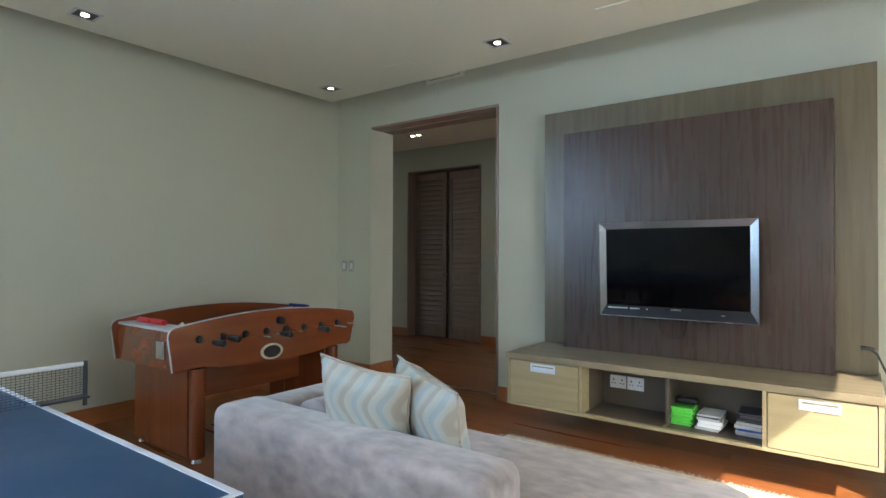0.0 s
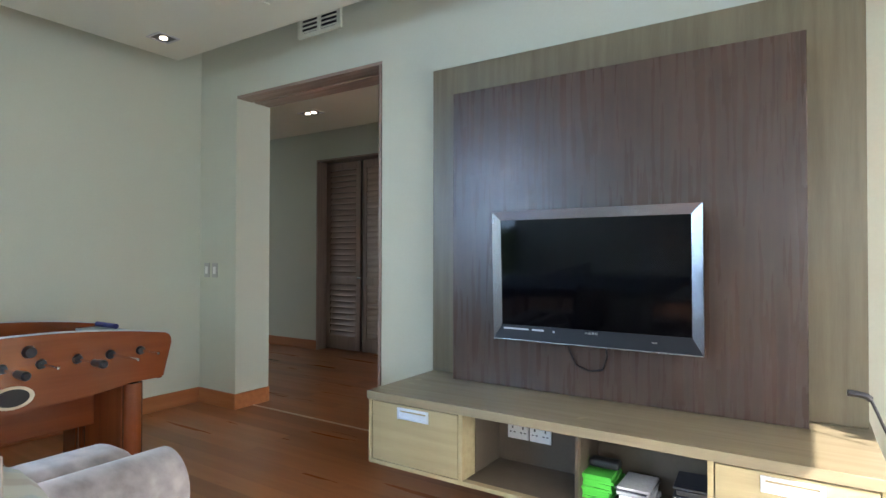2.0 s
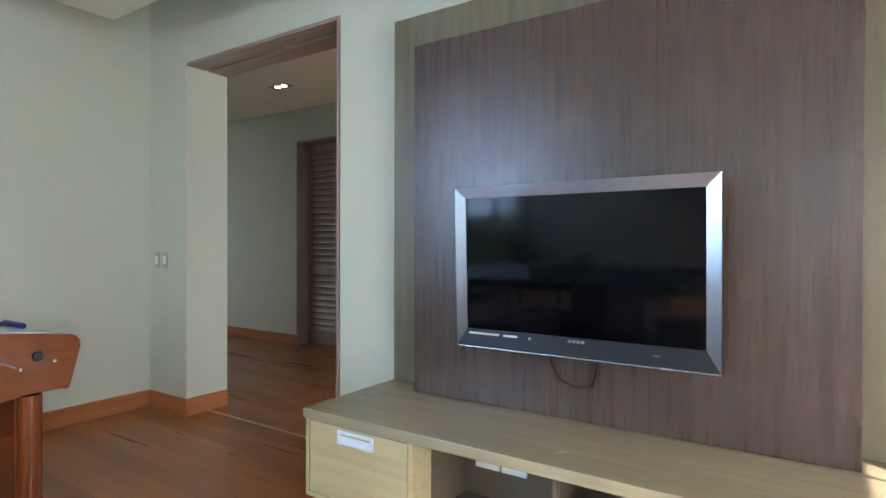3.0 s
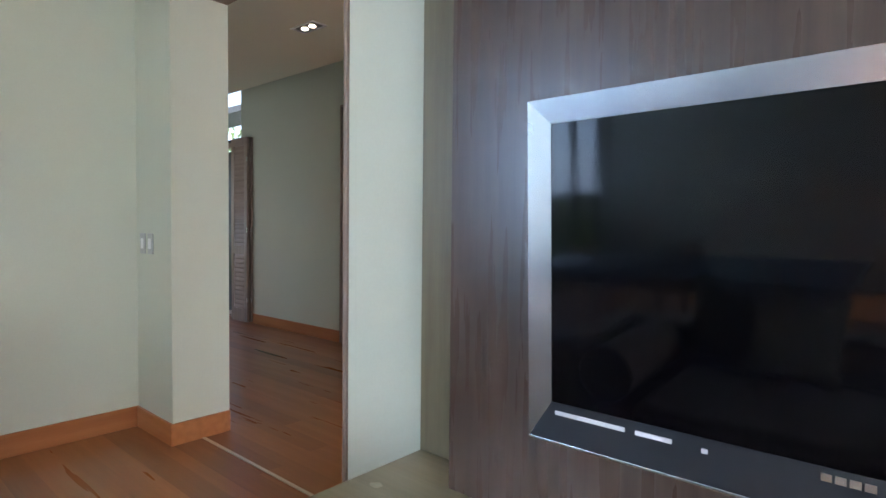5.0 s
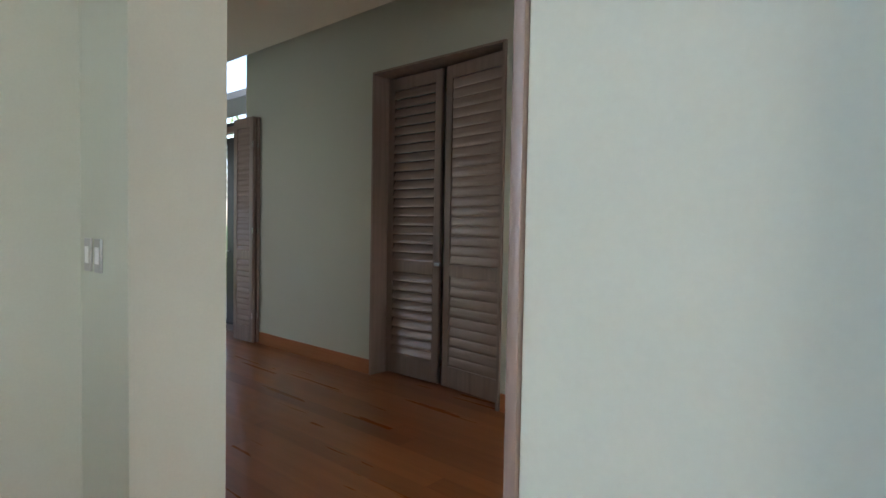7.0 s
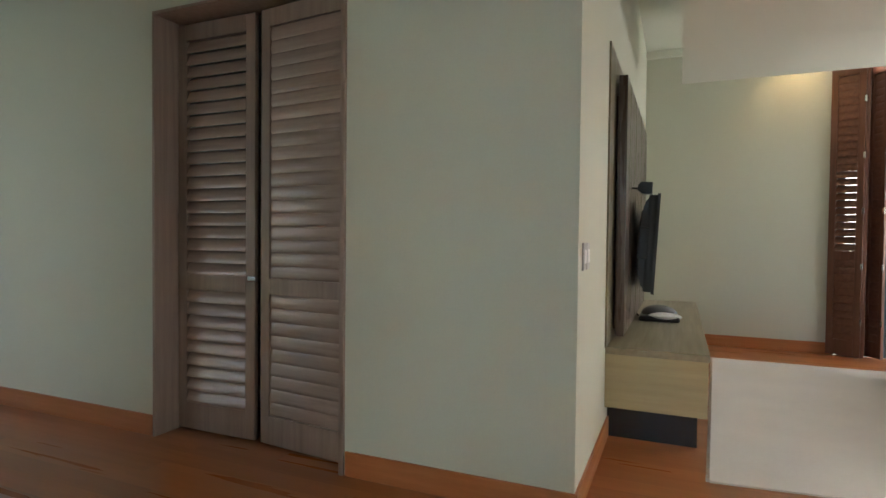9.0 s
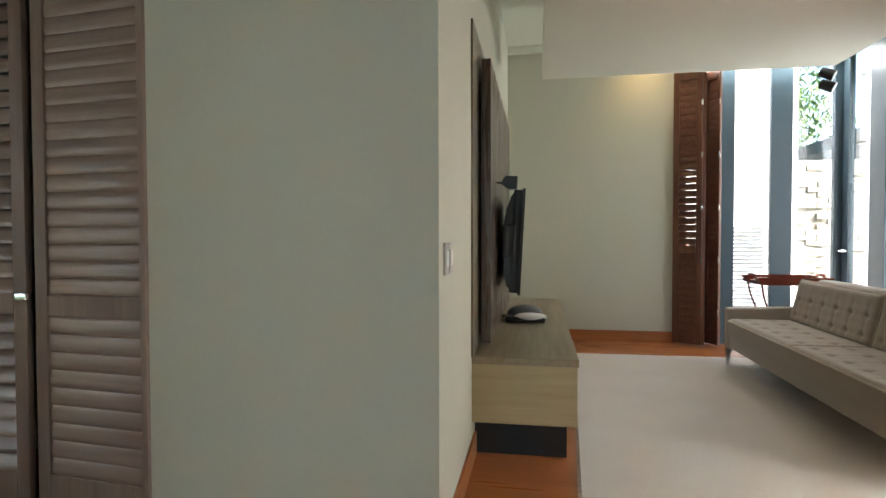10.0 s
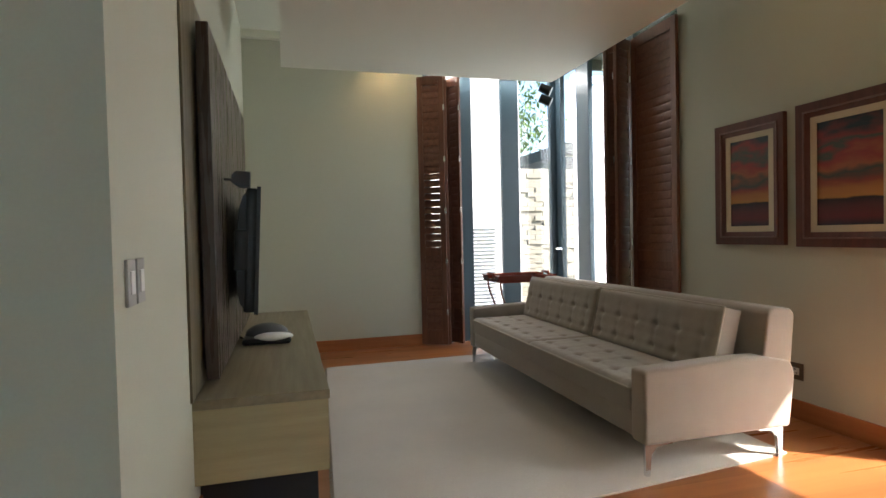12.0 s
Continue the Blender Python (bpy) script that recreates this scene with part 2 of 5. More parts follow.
M_CHERRY = wood("cherry_laminate", (0.155, 0.036, 0.010), (0.225, 0.058, 0.016), 1, 0.22, 9, 0.0, 0.8, 0.01, 3)
M_CHERRYZ = wood("cherry_laminate_upright", (0.155, 0.036, 0.010), (0.225, 0.058, 0.016), 2, 0.25, 9, 0.0, 0.6, 0.01, 3)
M_HANDLE = mat("pale_anodised_aluminium", (0.74, 0.78, 0.84), 0.42, 0.04, 6, 90, 0.02, 0.7)
M_MAHOG = wood("mahogany", (0.13, 0.02, 0.012), (0.24, 0.045, 0.025), 0, 0.22, 22, 0.0, 0.4, 0.03)
M_FRAMEW = wood("dark_picture_frame", (0.075, 0.022, 0.015), (0.14, 0.042, 0.028), 2, 0.35, 30)
M_BEAD = mat("worn_frame_bead", (0.20, 0.10, 0.08), 0.4, 0.15, 20, 90, 0.05)
M_BLACK = mat("black_plastic", (0.012, 0.012, 0.014), 0.35, 0.1, 8, 120, 0.03)
M_SCREEN = mat("screen_glass", (0.001, 0.001, 0.0015), 0.06, 0.05, 3, 40, 0.0, spec=0.14)
M_CHROME = mat("chrome", (0.75, 0.76, 0.78), 0.16, 0.04, 6, 60, 0.0, 1.0)
M_ALU = mat("brushed_aluminium", (0.42, 0.43, 0.46), 0.22, 0.06, 4, 90, 0.02, 1.0)
M_SILVER = mat("silver_plastic", (0.45, 0.47, 0.50), 0.35, 0.05)
M_BEZEL = mat("bezel_painted_dark", (0.010, 0.011, 0.014), 0.4, 0.05, spec=0.2, bump=0.0)
M_GREYPL = mat("mid_grey_plastic", (0.11, 0.115, 0.12), 0.4, 0.06)
M_WHITE = mat("white_plastic", (0.78, 0.78, 0.76), 0.4, 0.03)
M_PLATE = mat("satin_steel_plate", (0.42, 0.42, 0.40), 0.4, 0.05, 8, 80, 0.02, 0.6)
M_WFRAME = mat("blue_grey_window_aluminium", (0.05, 0.085, 0.11), 0.4, 0.08, 6, 90, 0.03)
M_BFRAME = mat("charcoal_window_aluminium", (0.025, 0.03, 0.035), 0.4, 0.08, 6, 90, 0.03)
M_GLASS = clear_glass()
M_SUEDE = mat("mauve_grey_suede", (0.35, 0.30, 0.285), 0.85, 0.55, 3.0, 13, 0.06, sheen=0.5, stretch=(0.8, 1.3, 1.3))
M_LINEN = mat("beige_corduroy", (0.33, 0.285, 0.24), 0.9, 0.10, 6, 160, 0.35, sheen=0.25, stretch=(1, 1, 1))
M_PIPE = mat("beige_piping", (0.46, 0.40, 0.33), 0.9, 0.06)
M_PILLOW = wavy("wavy_striped_satin")
M_RUG = mat("cream_wool_rug", (0.50, 0.455, 0.40), 0.95, 0.10, 2.2, 130, 0.5, sheen=0.3)
M_RUG1 = mat("patterned_pale_rug", (0.58, 0.54, 0.46), 0.95, 0.28, 22, 90, 0.5)
M_PPBLUE = mat("blue_table_top", (0.018, 0.065, 0.14), 0.42, 0.08, 4, 120, 0.03)
M_PPLINE = mat("white_line_paint", (0.72, 0.74, 0.76), 0.5, 0.03)
M_NET = mat("black_net_cord", (0.02, 0.022, 0.026), 0.7, 0.1)
M_RED = mat("red_plastic", (0.55, 0.02, 0.03), 0.35, 0.05)
M_BLUE = mat("navy_plastic", (0.02, 0.025, 0.16), 0.35, 0.05)
M_PITCH = mat("green_pitch", (0.05, 0.16, 0.05), 0.6, 0.1)
M_LAMP = glow("lamp_lens", (1.0, 0.86, 0.62), 5.0)
M_CREAM = mat("cream_mount", (0.60, 0.50, 0.34), 0.8, 0.05)
M_PAINT = sunset("sunset_painting")
M_GREEN = mat("green_card", (0.10, 0.55, 0.06), 0.4, 0.05)
M_PAPER = mat("printed_covers", (0.50, 0.50, 0.50), 0.45, 0.3, 30, 90, 0.0, each=0.4)
M_DKPAPER = mat("dark_covers", (0.05, 0.05, 0.06), 0.35, 0.4, 30, 90, 0.0, each=0.4)
M_BLUEPAPER = mat("blue_cover", (0.03, 0.08, 0.35), 0.35, 0.1)
M_GRASS = mat("lawn", (0.06, 0.12, 0.025), 0.9, 0.3, 0.4, 40, 0.5)
M_PAVE = mat("pale_paving", (0.50, 0.48, 0.44), 0.8, 0.1, 1.0, 40, 0.2)
M_STONE = mat("stacked_sandstone", (0.30, 0.28, 0.235), 0.85, 0.12, 6, 40, 0.5, each=0.3)
M_MASON = mat("white_masonry", (0.78, 0.78, 0.75), 0.85, 0.05, 1.0, 50, 0.15)
M_ROOF = mat("dark_slate_roof", (0.06, 0.07, 0.08), 0.7, 0.15)
M_WATER = mat("pool_water", (0.01, 0.10, 0.22), 0.06, 0.05, 1.0, 5, 0.05)
M_LEAF = mat("leaves", (0.10, 0.17, 0.045), 0.6, 0.35, 2.0, 30, 0.1, each=0.3)
M_BARK = mat("bark", (0.12, 0.085, 0.06), 0.9, 0.2, 6, 40, 0.5)
M_BAGGY = mat("black_nylon", (0.02, 0.022, 0.025), 0.65, 0.15, 8, 140, 0.2)
M_TEAL = mat("teal_nylon", (0.01, 0.16, 0.16), 0.65, 0.1)
M_BRASS = mat("pale_metal_strip", (0.78, 0.70, 0.62), 0.35, 0.05, 8, 80, 0.02, 0.8)


# ---- shapes ----
def bx(bm, x0, x1, y0, y1, z0, z1, bev=0.0, seg=2, m=None):
    """A box, with rounded edges if bev is given, added to bm."""
    own = bmesh.new()
    bmesh.ops.create_cube(own, size=1.0)
    for v in own.verts:
        v.co = Vector(((x0 + x1) / 2 + v.co.x * (x1 - x0), (y0 + y1) / 2 + v.co.y * (y1 - y0), (z0 + z1) / 2 + v.co.z * (z1 - z0)))
    if bev:
        bmesh.ops.bevel(own, geom=own.edges[:], offset=bev, segments=seg, affect="EDGES", profile=0.5)
    join_in(bm, own, m)
    return bm


def join_in(bm, own, m=None):
    if m is not None:
        bmesh.ops.transform(own, matrix=m, verts=own.verts)
    got = {v: bm.verts.new(v.co) for v in own.verts}
    for f in own.faces:
        bm.faces.new([got[v] for v in f.verts])
    own.free()


def cyl(bm, a, b, r0, r1=None, n=16):
    """A rod from a to b."""
    a, b = Vector(a), Vector(b)
    own = bmesh.new()
    bmesh.ops.create_cone(own, cap_ends=True, segments=n, radius1=r0, radius2=r0 if r1 is None else r1, depth=(b - a).length)
    m = Matrix.Translation((a + b) / 2) @ (b - a).to_track_quat("Z", "Y").to_matrix().to_4x4()
    join_in(bm, own, m)
    return bm


def tube(bm, pts, r, n=8):
    """A round bar bent through points."""
    pts = [Vector(p) for p in pts]
    rings = []
    for i, p in enumerate(pts):
        d = (pts[min(i + 1, len(pts) - 1)] - pts[max(i - 1, 0)]).normalized()
        q = d.to_track_quat("Z", "Y")
        rings.append([bm.verts.new(p + q @ Vector((r * math.cos(t), r * math.sin(t), 0))) for t in [2 * math.pi * j / n for j in range(n)]])
    for r0, r1 in zip(rings, rings[1:]):
        for j in range(n):
            bm.faces.new((r0[j], r0[(j + 1) % n], r1[(j + 1) % n], r1[j]))
    bm.faces.new(rings[0][::-1])
    bm.faces.new(rings[-1])
    return bm


def prism(bm, pts, axis, a, b):
    """An outline in the plane across an axis (0 x, 1 y, 2 z), drawn out from a to b."""
    def at(p, d):
        return {0: (d, p[0], p[1]), 1: (p[0], d, p[1]), 2: (p[0], p[1], d)}[axis]
    lo = [bm.verts.new(at(p, a)) for p in pts]
    hi = [bm.verts.new(at(p, b)) for p in pts]
    for i in range(len(pts)):
        j = (i + 1) % len(pts)
        bm.faces.new((lo[i], lo[j], hi[j], hi[i]))
    bm.faces.new(lo[::-1])
    bm.faces.new(hi)
    bmesh.ops.recalc_face_normals(bm, faces=bm.faces[:])
    return bm


def mesh_of(name, bm, material, smooth=True):
    me = bpy.data.meshes.new(name)
    bmesh.ops.recalc_face_normals(bm, faces=bm.faces[:])
    flat = []
    for e in bm.edges:
        if len(e.link_faces) == 2 and e.calc_face_angle(0.0) > radians(18):
            a, b = sorted(f.calc_area() for f in e.link_faces)
            flat.append(b > 12 * a)
        else:
            flat.append(False)
    bm.to_mesh(me)
    bm.free()
    me.materials.append(material)
    if smooth:
        me.shade_smooth()
        me.set_sharp_from_angle(angle=radians(35))
        for e, keep in zip(me.edges, flat):
            if keep:
                e.use_edge_sharp = True
    return me


def part(name, bm, material, parent=None, label="", at=None):
    ob = new(name, mesh_of(name, bm, material))
    if parent is not None:
        ob.parent = parent
    if at is not None:
        ob.matrix_basis = at
    if label:
        ob["label"] = label
    return ob


def share(name, me, parent, at):
    """One more piece on a mesh that is there already."""
    ob = new(name, me)
    ob.parent = parent
    ob.matrix_basis = at
    return ob


def thing(name, at, label, category, group=""):
    ob = new(name)
    ob.matrix_basis = at if isinstance(at, Matrix) else pose(*at)
    return tagged(ob, label, category, group)


def setting(name, boxes, material, label, category="", bev=0.0):
    bm = bmesh.new()
    for b in boxes:
        bx(bm, *b, bev=bev)
    return tagged(part(name, bm, material), label, category or name.split("_")[0], kind="structure")


B = bmesh.new
LEFT, TVW, TVB, HALLN, R2W, R2E, R2N, TOP = -4.98, 4.45, 4.82, 7.125, -3.42, 0.50, 12.27, 3.75
EAST1, SOUTH, HALLE, HALLW = 1.6, -3.9, 2.0, -12.0
OPL, OPR, OPH = -4.447, -2.766, 2.8
LDL, LDR, LDH = -6.165, -4.69, 2.78

# ---- the shell ----
setting("wall_west", [(LEFT - 0.2, LEFT, SOUTH - 0.2, -3.8, 0, TOP), (LEFT - 0.2, LEFT, -3.8, -0.95, 3.55, TOP), (LEFT - 0.2, LEFT, -0.95, TVW, 0, TOP)], M_WALL, "pale sage green plaster wall behind the football table")
setting("wall_tv", [(HALLW, -8.72, TVW, TVB, 0, TOP), (-8.72, -8.0, TVW, TVB, 2.7, TOP), (-8.0, OPL, TVW, TVB, 0, TOP), (OPL, OPR, TVW, TVB, OPH + 0.02, TOP), (OPR, HALLE, TVW, TVB, 0, TOP)], M_WALL, "sage green wall with a tall open doorway")
setting("wall_south", [(LEFT, -1.0, SOUTH - 0.2, SOUTH, 0, TOP), (1.4, EAST1, SOUTH - 0.2, SOUTH, 0, TOP),
    (-1.0, 1.4, SOUTH - 0.2, SOUTH, 2.9, TOP)], M_WALL, "sage green wall with tall garden windows")
setting("wall_east", [(EAST1, EAST1 + 0.2, SOUTH - 0.2, 0.4, 0, TOP), (EAST1, EAST1 + 0.2, 2.98, TVW, 0, TOP), (EAST1, EAST1 + 0.2, 0.4, 2.98, 2.72, TOP)], M_WALL, "sage green wall with a wide window")
setting("wall_hall", [(-8.42, LDL, HALLN, HALLN + 0.3, 0, TOP), (LDL, LDR, HALLN, HALLN + 0.3, LDH, TOP), (LDR, R2W, HALLN, HALLN + 0.3, 0, TOP)], M_WALL, "muted green hall wall with a recessed louvred cupboard")
setting("wall_cupboard", [(LDL, LDR, HALLN + 0.9, HALLN + 1.0, 0, LDH), (LDL - 0.1, LDR + 0.1, HALLN + 0.3, HALLN + 1.0, LDH, LDH + 0.1), (LDL - 0.1, LDL, HALLN + 0.3, HALLN + 1.0, 0, LDH), (LDR, LDR + 0.1, HALLN + 0.3, HALLN + 1.0, 0, LDH)], M_WALL, "plain plaster lining inside the louvred cupboard")
setting("wall_garden_door", [(HALLW, -10.13, 7.24, 7.6, 0, TOP), (-10.13, -8.42, 7.4, 7.6, 3.7, TOP), (-8.6, -8.42, 7.425, 7.6, 0, 3.7)], M_WALL, "green wall around the glazed garden door")
setting("wall_hall_west", [(HALLW - 0.2, HALLW, TVW, 5.2, 0, TOP), (HALLW - 0.2, HALLW, 6.8, 7.6, 0, TOP), (HALLW - 0.2, HALLW, 5.2, 6.8, 2.6, TOP)], M_WALL, "green wall that ends the hall")
setting("wall_lounge_west", [(R2W - 0.2, R2W, HALLN + 0.3, R2N + 0.2, 0, TOP)], M_WALL, "pale wall behind the wall-mounted television")
setting("wall_lounge_north", [(R2W, -1.3, R2N, R2N + 0.2, 0, TOP), (-1.3, R2E + 0.2, R2N, R2N + 0.2, 3.5, TOP)], M_WALL, "plain beige-green wall beside the folded shutters")
setting("wall_lounge_east", [(R2E, R2E + 0.2, 7.75, 9.84, 0, TOP), (R2E, R2E + 0.2, 9.84, R2N, 3.5, TOP)], M_WALL, "beige-green wall hung with two paintings")
setting("wall_hall_east", [(HALLE, HALLE + 0.2, TVW, 5.0, 0, TOP), (HALLE, HALLE + 0.2, 6.7, 7.95, 0, TOP), (HALLE, HALLE + 0.2, 5.0, 6.7, 2.92, TOP), (R2E + 0.2, HALLE, 7.75, 7.95, 0, TOP)], M_WALL, "green wall with a tall sunny window")
setting("ceiling", [(LEFT - 0.2, HALLE + 0.2, SOUTH - 0.2, TVW, TOP, TOP + 0.2), (HALLW - 0.2, HALLE + 0.2, TVW, 7.6, TOP, TOP + 0.2), (R2W - 0.2, HALLE + 0.2, 7.6, R2N + 0.2, TOP, TOP + 0.2)], M_CEIL, "upper painted ceiling above the floating panels", "ceiling")
setting("ceiling_panel_games_room", [(-4.535, 1.2, -2.8, 3.94, 3.005, 3.16)], M_CEIL, "off-white floating ceiling panel over the games room", "ceiling")
setting("ceiling_panel_lounge", [(-11.0, 1.2, TVB, 6.5, 3.005, 3.26), (-2.99, -0.16, 6.5, 11.05, 3.005, 3.26)], M_CEIL, "off-white dropped ceiling panel over hall and lounge", "ceiling")
setting("trim_cornice", [(R2W, -1.3, R2N - 0.09, R2N, 3.66, TOP)], M_CEIL, "pale plaster cornice under the ceiling", "cornice", 0.015)

SK = 0.138
setting("baseboard_games_room", [(LEFT + 0.015, OPL, TVW - 0.015, TVW, 0, SK), (OPL, OPL + 0.015, TVW - 0.015, TVB, 0, SK), (OPR, -2.3, TVW - 0.015, TVW, 0, SK)], M_SKIRT, "orange-brown hardwood skirting board", "baseboard", 0.003)
setting("baseboard_west", [(LEFT, LEFT + 0.015, -0.95, TVW, 0, SK)], M_SKIRT_Y, "orange-brown hardwood skirting board on the long wall", "baseboard", 0.003)
setting("baseboard_hall", [(-8.42, LDL - 0.01, HALLN - 0.015, HALLN, 0, SK), (LDR + 0.01, R2W + 0.015, HALLN - 0.015, HALLN, 0, SK)], M_SKIRT, "red-brown hardwood skirting board along the hall", "baseboard", 0.003)
setting("baseboard_lounge_west", [(R2W, R2W + 0.015, HALLN, 8.38, 0, SK), (R2W, R2W + 0.015, 11.2, R2N, 0, SK)], M_SKIRT_Y, "red-brown hardwood skirting board under the cabinet", "baseboard", 0.003)
setting("baseboard_lounge_north", [(R2W + 0.015, -1.32, R2N - 0.015, R2N, 0, SK)], M_SKIRT, "orange-brown hardwood skirting on the far wall", "baseboard", 0.003)
setting("baseboard_lounge_east", [(R2E - 0.015, R2E, 7.75, 9.7, 0, SK)], M_SKIRT_Y, "orange-brown hardwood skirting below the paintings", "baseboard", 0.003)
setting("trim_opening_lintel", [(OPL, OPR, TVW + 0.003, TVW + 0.16, OPH - 0.005, OPH + 0.02), (OPL, OPR, TVW + 0.19, TVB - 0.003, OPH - 0.005, OPH + 0.02)], M_SHUTX, "dark wood lining with a sliding-door groove", "lintel", 0.002)
setting("trim_opening_jamb", [(OPR - 0.024, OPR - 0.002, TVW - 0.012, TVB - 0.003, 0, OPH - 0.006)], M_SHUT, "thin dark wood door jamb lining", "jamb", 0.002)
setting("trim_threshold", [(OPL + 0.016, OPR - 0.03, 4.628, 4.648, 0.0, 0.005)], M_BRASS, "thin pale metal threshold strip", "threshold")


def window(name, x0, x1, z0, z1, at, stiles, material, label, sill=True, deep=0.07, mid=()):
    """Metal frame with one pane between each two stiles, drawn along local x."""
    w = thing(name, at, label, "window")
    w["kind"] = "structure"
    bm = B()
    bx(bm, x0, x1, -deep / 2, deep / 2, z1 - 0.07, z1, 0.004)
    bx(bm, x0, x1, -deep / 2, deep / 2, z0, z0 + 0.08, 0.004)
    part("window_frame", bm, material, w)
    for a, b in stiles:
        part("mullion", bx(B(), a, b, -deep / 2, deep / 2, z0 + 0.08, z1 - 0.07, 0.004), material, w)
    for z in mid:
        part("transom", bx(B(), x0, x1, -deep / 2 + 0.004, deep / 2 - 0.004, z - 0.03, z + 0.03, 0.004), material, w)
    for (_, a), (b, _) in zip(stiles, stiles[1:]):
        if b - a > 0.03:
            p = part("pane", bx(B(), a, b, -0.004, 0.004, z0 + 0.08, z1 - 0.07), M_GLASS, w)
            p.visible_shadow = False
    return w


window("window_1", -3.8, -0.95, 0, 3.55, pose(LEFT - 0.1, 0, 0, 0, 0, 90), [(-3.8, -3.73), (-2.95, -2.83), (-1.9, -1.82), (-1.02, -0.95)], M_BFRAME, "dark-framed tall window onto the lawn and pool")
window("window_2", -1.0, 1.4, 0, 2.9, pose(0, SOUTH - 0.1, 0), [(-1.0, -0.93), (0.15, 0.25), (1.33, 1.4)], M_BFRAME, "dark-framed wide window onto the lawn")
window("window_3", 0.4, 2.98, 0, 2.72, pose(EAST1 + 0.1, 0, 0, 0, 0, 90), [(0.4, 0.47), (1.72, 1.80), (2.92, 2.98)], M_BFRAME, "dark-framed window that lets the sun in")
window("window_4", 5.0, 6.7, 0, 2.92, pose(HALLE + 0.1, 0, 0, 0, 0, 90), [(5.0, 5.07), (6.63, 6.7)], M_BFRAME, "dark-framed window at the sunny hall end")
# Unseen window, added so that the hall's west end gets light.
window("window_added_hall_west", 5.2, 6.8, 0, 2.6, pose(HALLW - 0.1, 0, 0, 0, 0, 90), [(5.2, 5.27), (6.73, 6.8)], M_BFRAME, "unseen window added to light the far hall end")
window("window_8", -8.72, -8.0, 0, 2.7, pose(0, TVW + 0.15, 0), [(-8.72, -8.65), (-8.07, -8.0)], M_BFRAME, "dark-framed narrow window onto the side garden")
window("window_5", -1.3, R2E + 0.05, 0, 3.5, pose(0, R2N + 0.06, 0), [(-1.3, -1.22), (-0.86, -0.665), (-0.255, -0.015), (R2E - 0.06, R2E + 0.05)], M_WFRAME, "tall blue-grey framed glazing beside the shutters")
window("window_6", 9.84, R2N + 0.02, 0, 3.5, pose(R2E + 0.06, 0, 0, 0, 0, 90), [(9.84, 9.865), (10.55, 10.63), (11.46, 11.75), (12.16, R2N + 0.02)], M_WFRAME, "tall blue-grey framed glazed door at the corner")
w6h = bpy.data.objects["window_6"]
part("door_handle", bx(bx(B(), 12.18, 12.21, 0.03, 0.09, 1.14, 1.17, 0.004), 12.07, 12.21, 0.09, 0.11, 1.14, 1.165, 0.006), M_CHROME, w6h, "chrome lever handle")
gd = window("door_garden", -10.1, -8.6, 0, 2.52, pose(0, 7.45, 0), [(-10.1, -9.87), (-9.43, -9.23), (-8.75, -8.6)], M_BFRAME, "charcoal-framed glazed garden door")
part("door_handle", bx(bx(B(), -9.35, -9.32, -0.08, -0.03, 1.0, 1.03, 0.004), -9.46, -9.32, -0.10, -0.08, 1.0, 1.025, 0.006), M_CHROME, gd, "chrome lever handle")
window("window_clerestory", -10.13, -8.6, 2.64, 3.7, pose(0, 7.46, 0), [(-10.13, -9.99), (-8.66, -8.6)], M_BFRAME, "clerestory window above the garden door")
setting("trim_door_frame", [(-10.128, -10.10, 7.215, 7.41, 0, 2.6), (-8.6, -8.55, 7.31, 7.42, 0, 2.6), (-10.128, -8.55, 7.30, 7.42, 2.565, 2.635), (-10.098, -8.6, 7.22, 7.42, 0.002, 0.03)], M_SHUT, "grey-brown timber surround of the garden door", "door frame", 0.004)


# ---- louvred doors and shutters ----
def louvre_leaf(parent, name, w, h, at, frame_mat, slat_mat, tilt, rail=1.0, pitch=0.083, flat=0.0, thick=0.035, hinges=0, bottom=0.18, open_at=(0, 0), slit=0.0):
    """One leaf in local x (0..w), its face towards -y, slats as pieces of their own."""
    leaf = new(name)
    leaf.parent = parent
    leaf.matrix_basis = at
    s = min(0.075, w * 0.2)
    bm = B()
    for a, b in ((0, s), (w - s, w)):
        bx(bm, a, b, -thick / 2, thick / 2, 0, h, 0.004)
    for a, b in ((0, bottom), (rail - 0.05, rail + 0.05), (h - 0.11, h)):
        bx(bm, s, w - s, -thick / 2, thick / 2, a, b)
    part("leaf_frame", bm, frame_mat, leaf)
    oval = [(0.045 * math.cos(a), 0.0075 * math.sin(a)) for a in [2 * math.pi * q / 12 for q in range(12)]]
    sl = mesh_of("slat", prism(B(), oval, 0, s, w - s), slat_mat)
    cut = mesh_of("slat", prism(B(), oval, 0, s, w - s - slit), slat_mat) if slit else sl
    for lo, hi in ((bottom, rail - 0.05), (rail + 0.05, h - 0.11)):
        n = max(1, round((hi - lo) / pitch))
        for i in range(n):
            z = lo + (i + 0.5) * (hi - lo) / n
            loose = open_at[0] < z < open_at[1]
            share("slat", cut if loose else sl, leaf, pose(0, 0, z, tilt - (3 if slit else 18) if loose else tilt))
    for i in range(hinges):
        z = h * (0.12 + 0.76 * i / max(1, hinges - 1))
        part("hinge", bx(B(), w - 0.012, w + 0.012, -thick / 2 - 0.006, -thick / 2 + 0.002, z - 0.035, z + 0.035, 0.003), M_CHROME, leaf, "small chrome hinge")
    return leaf


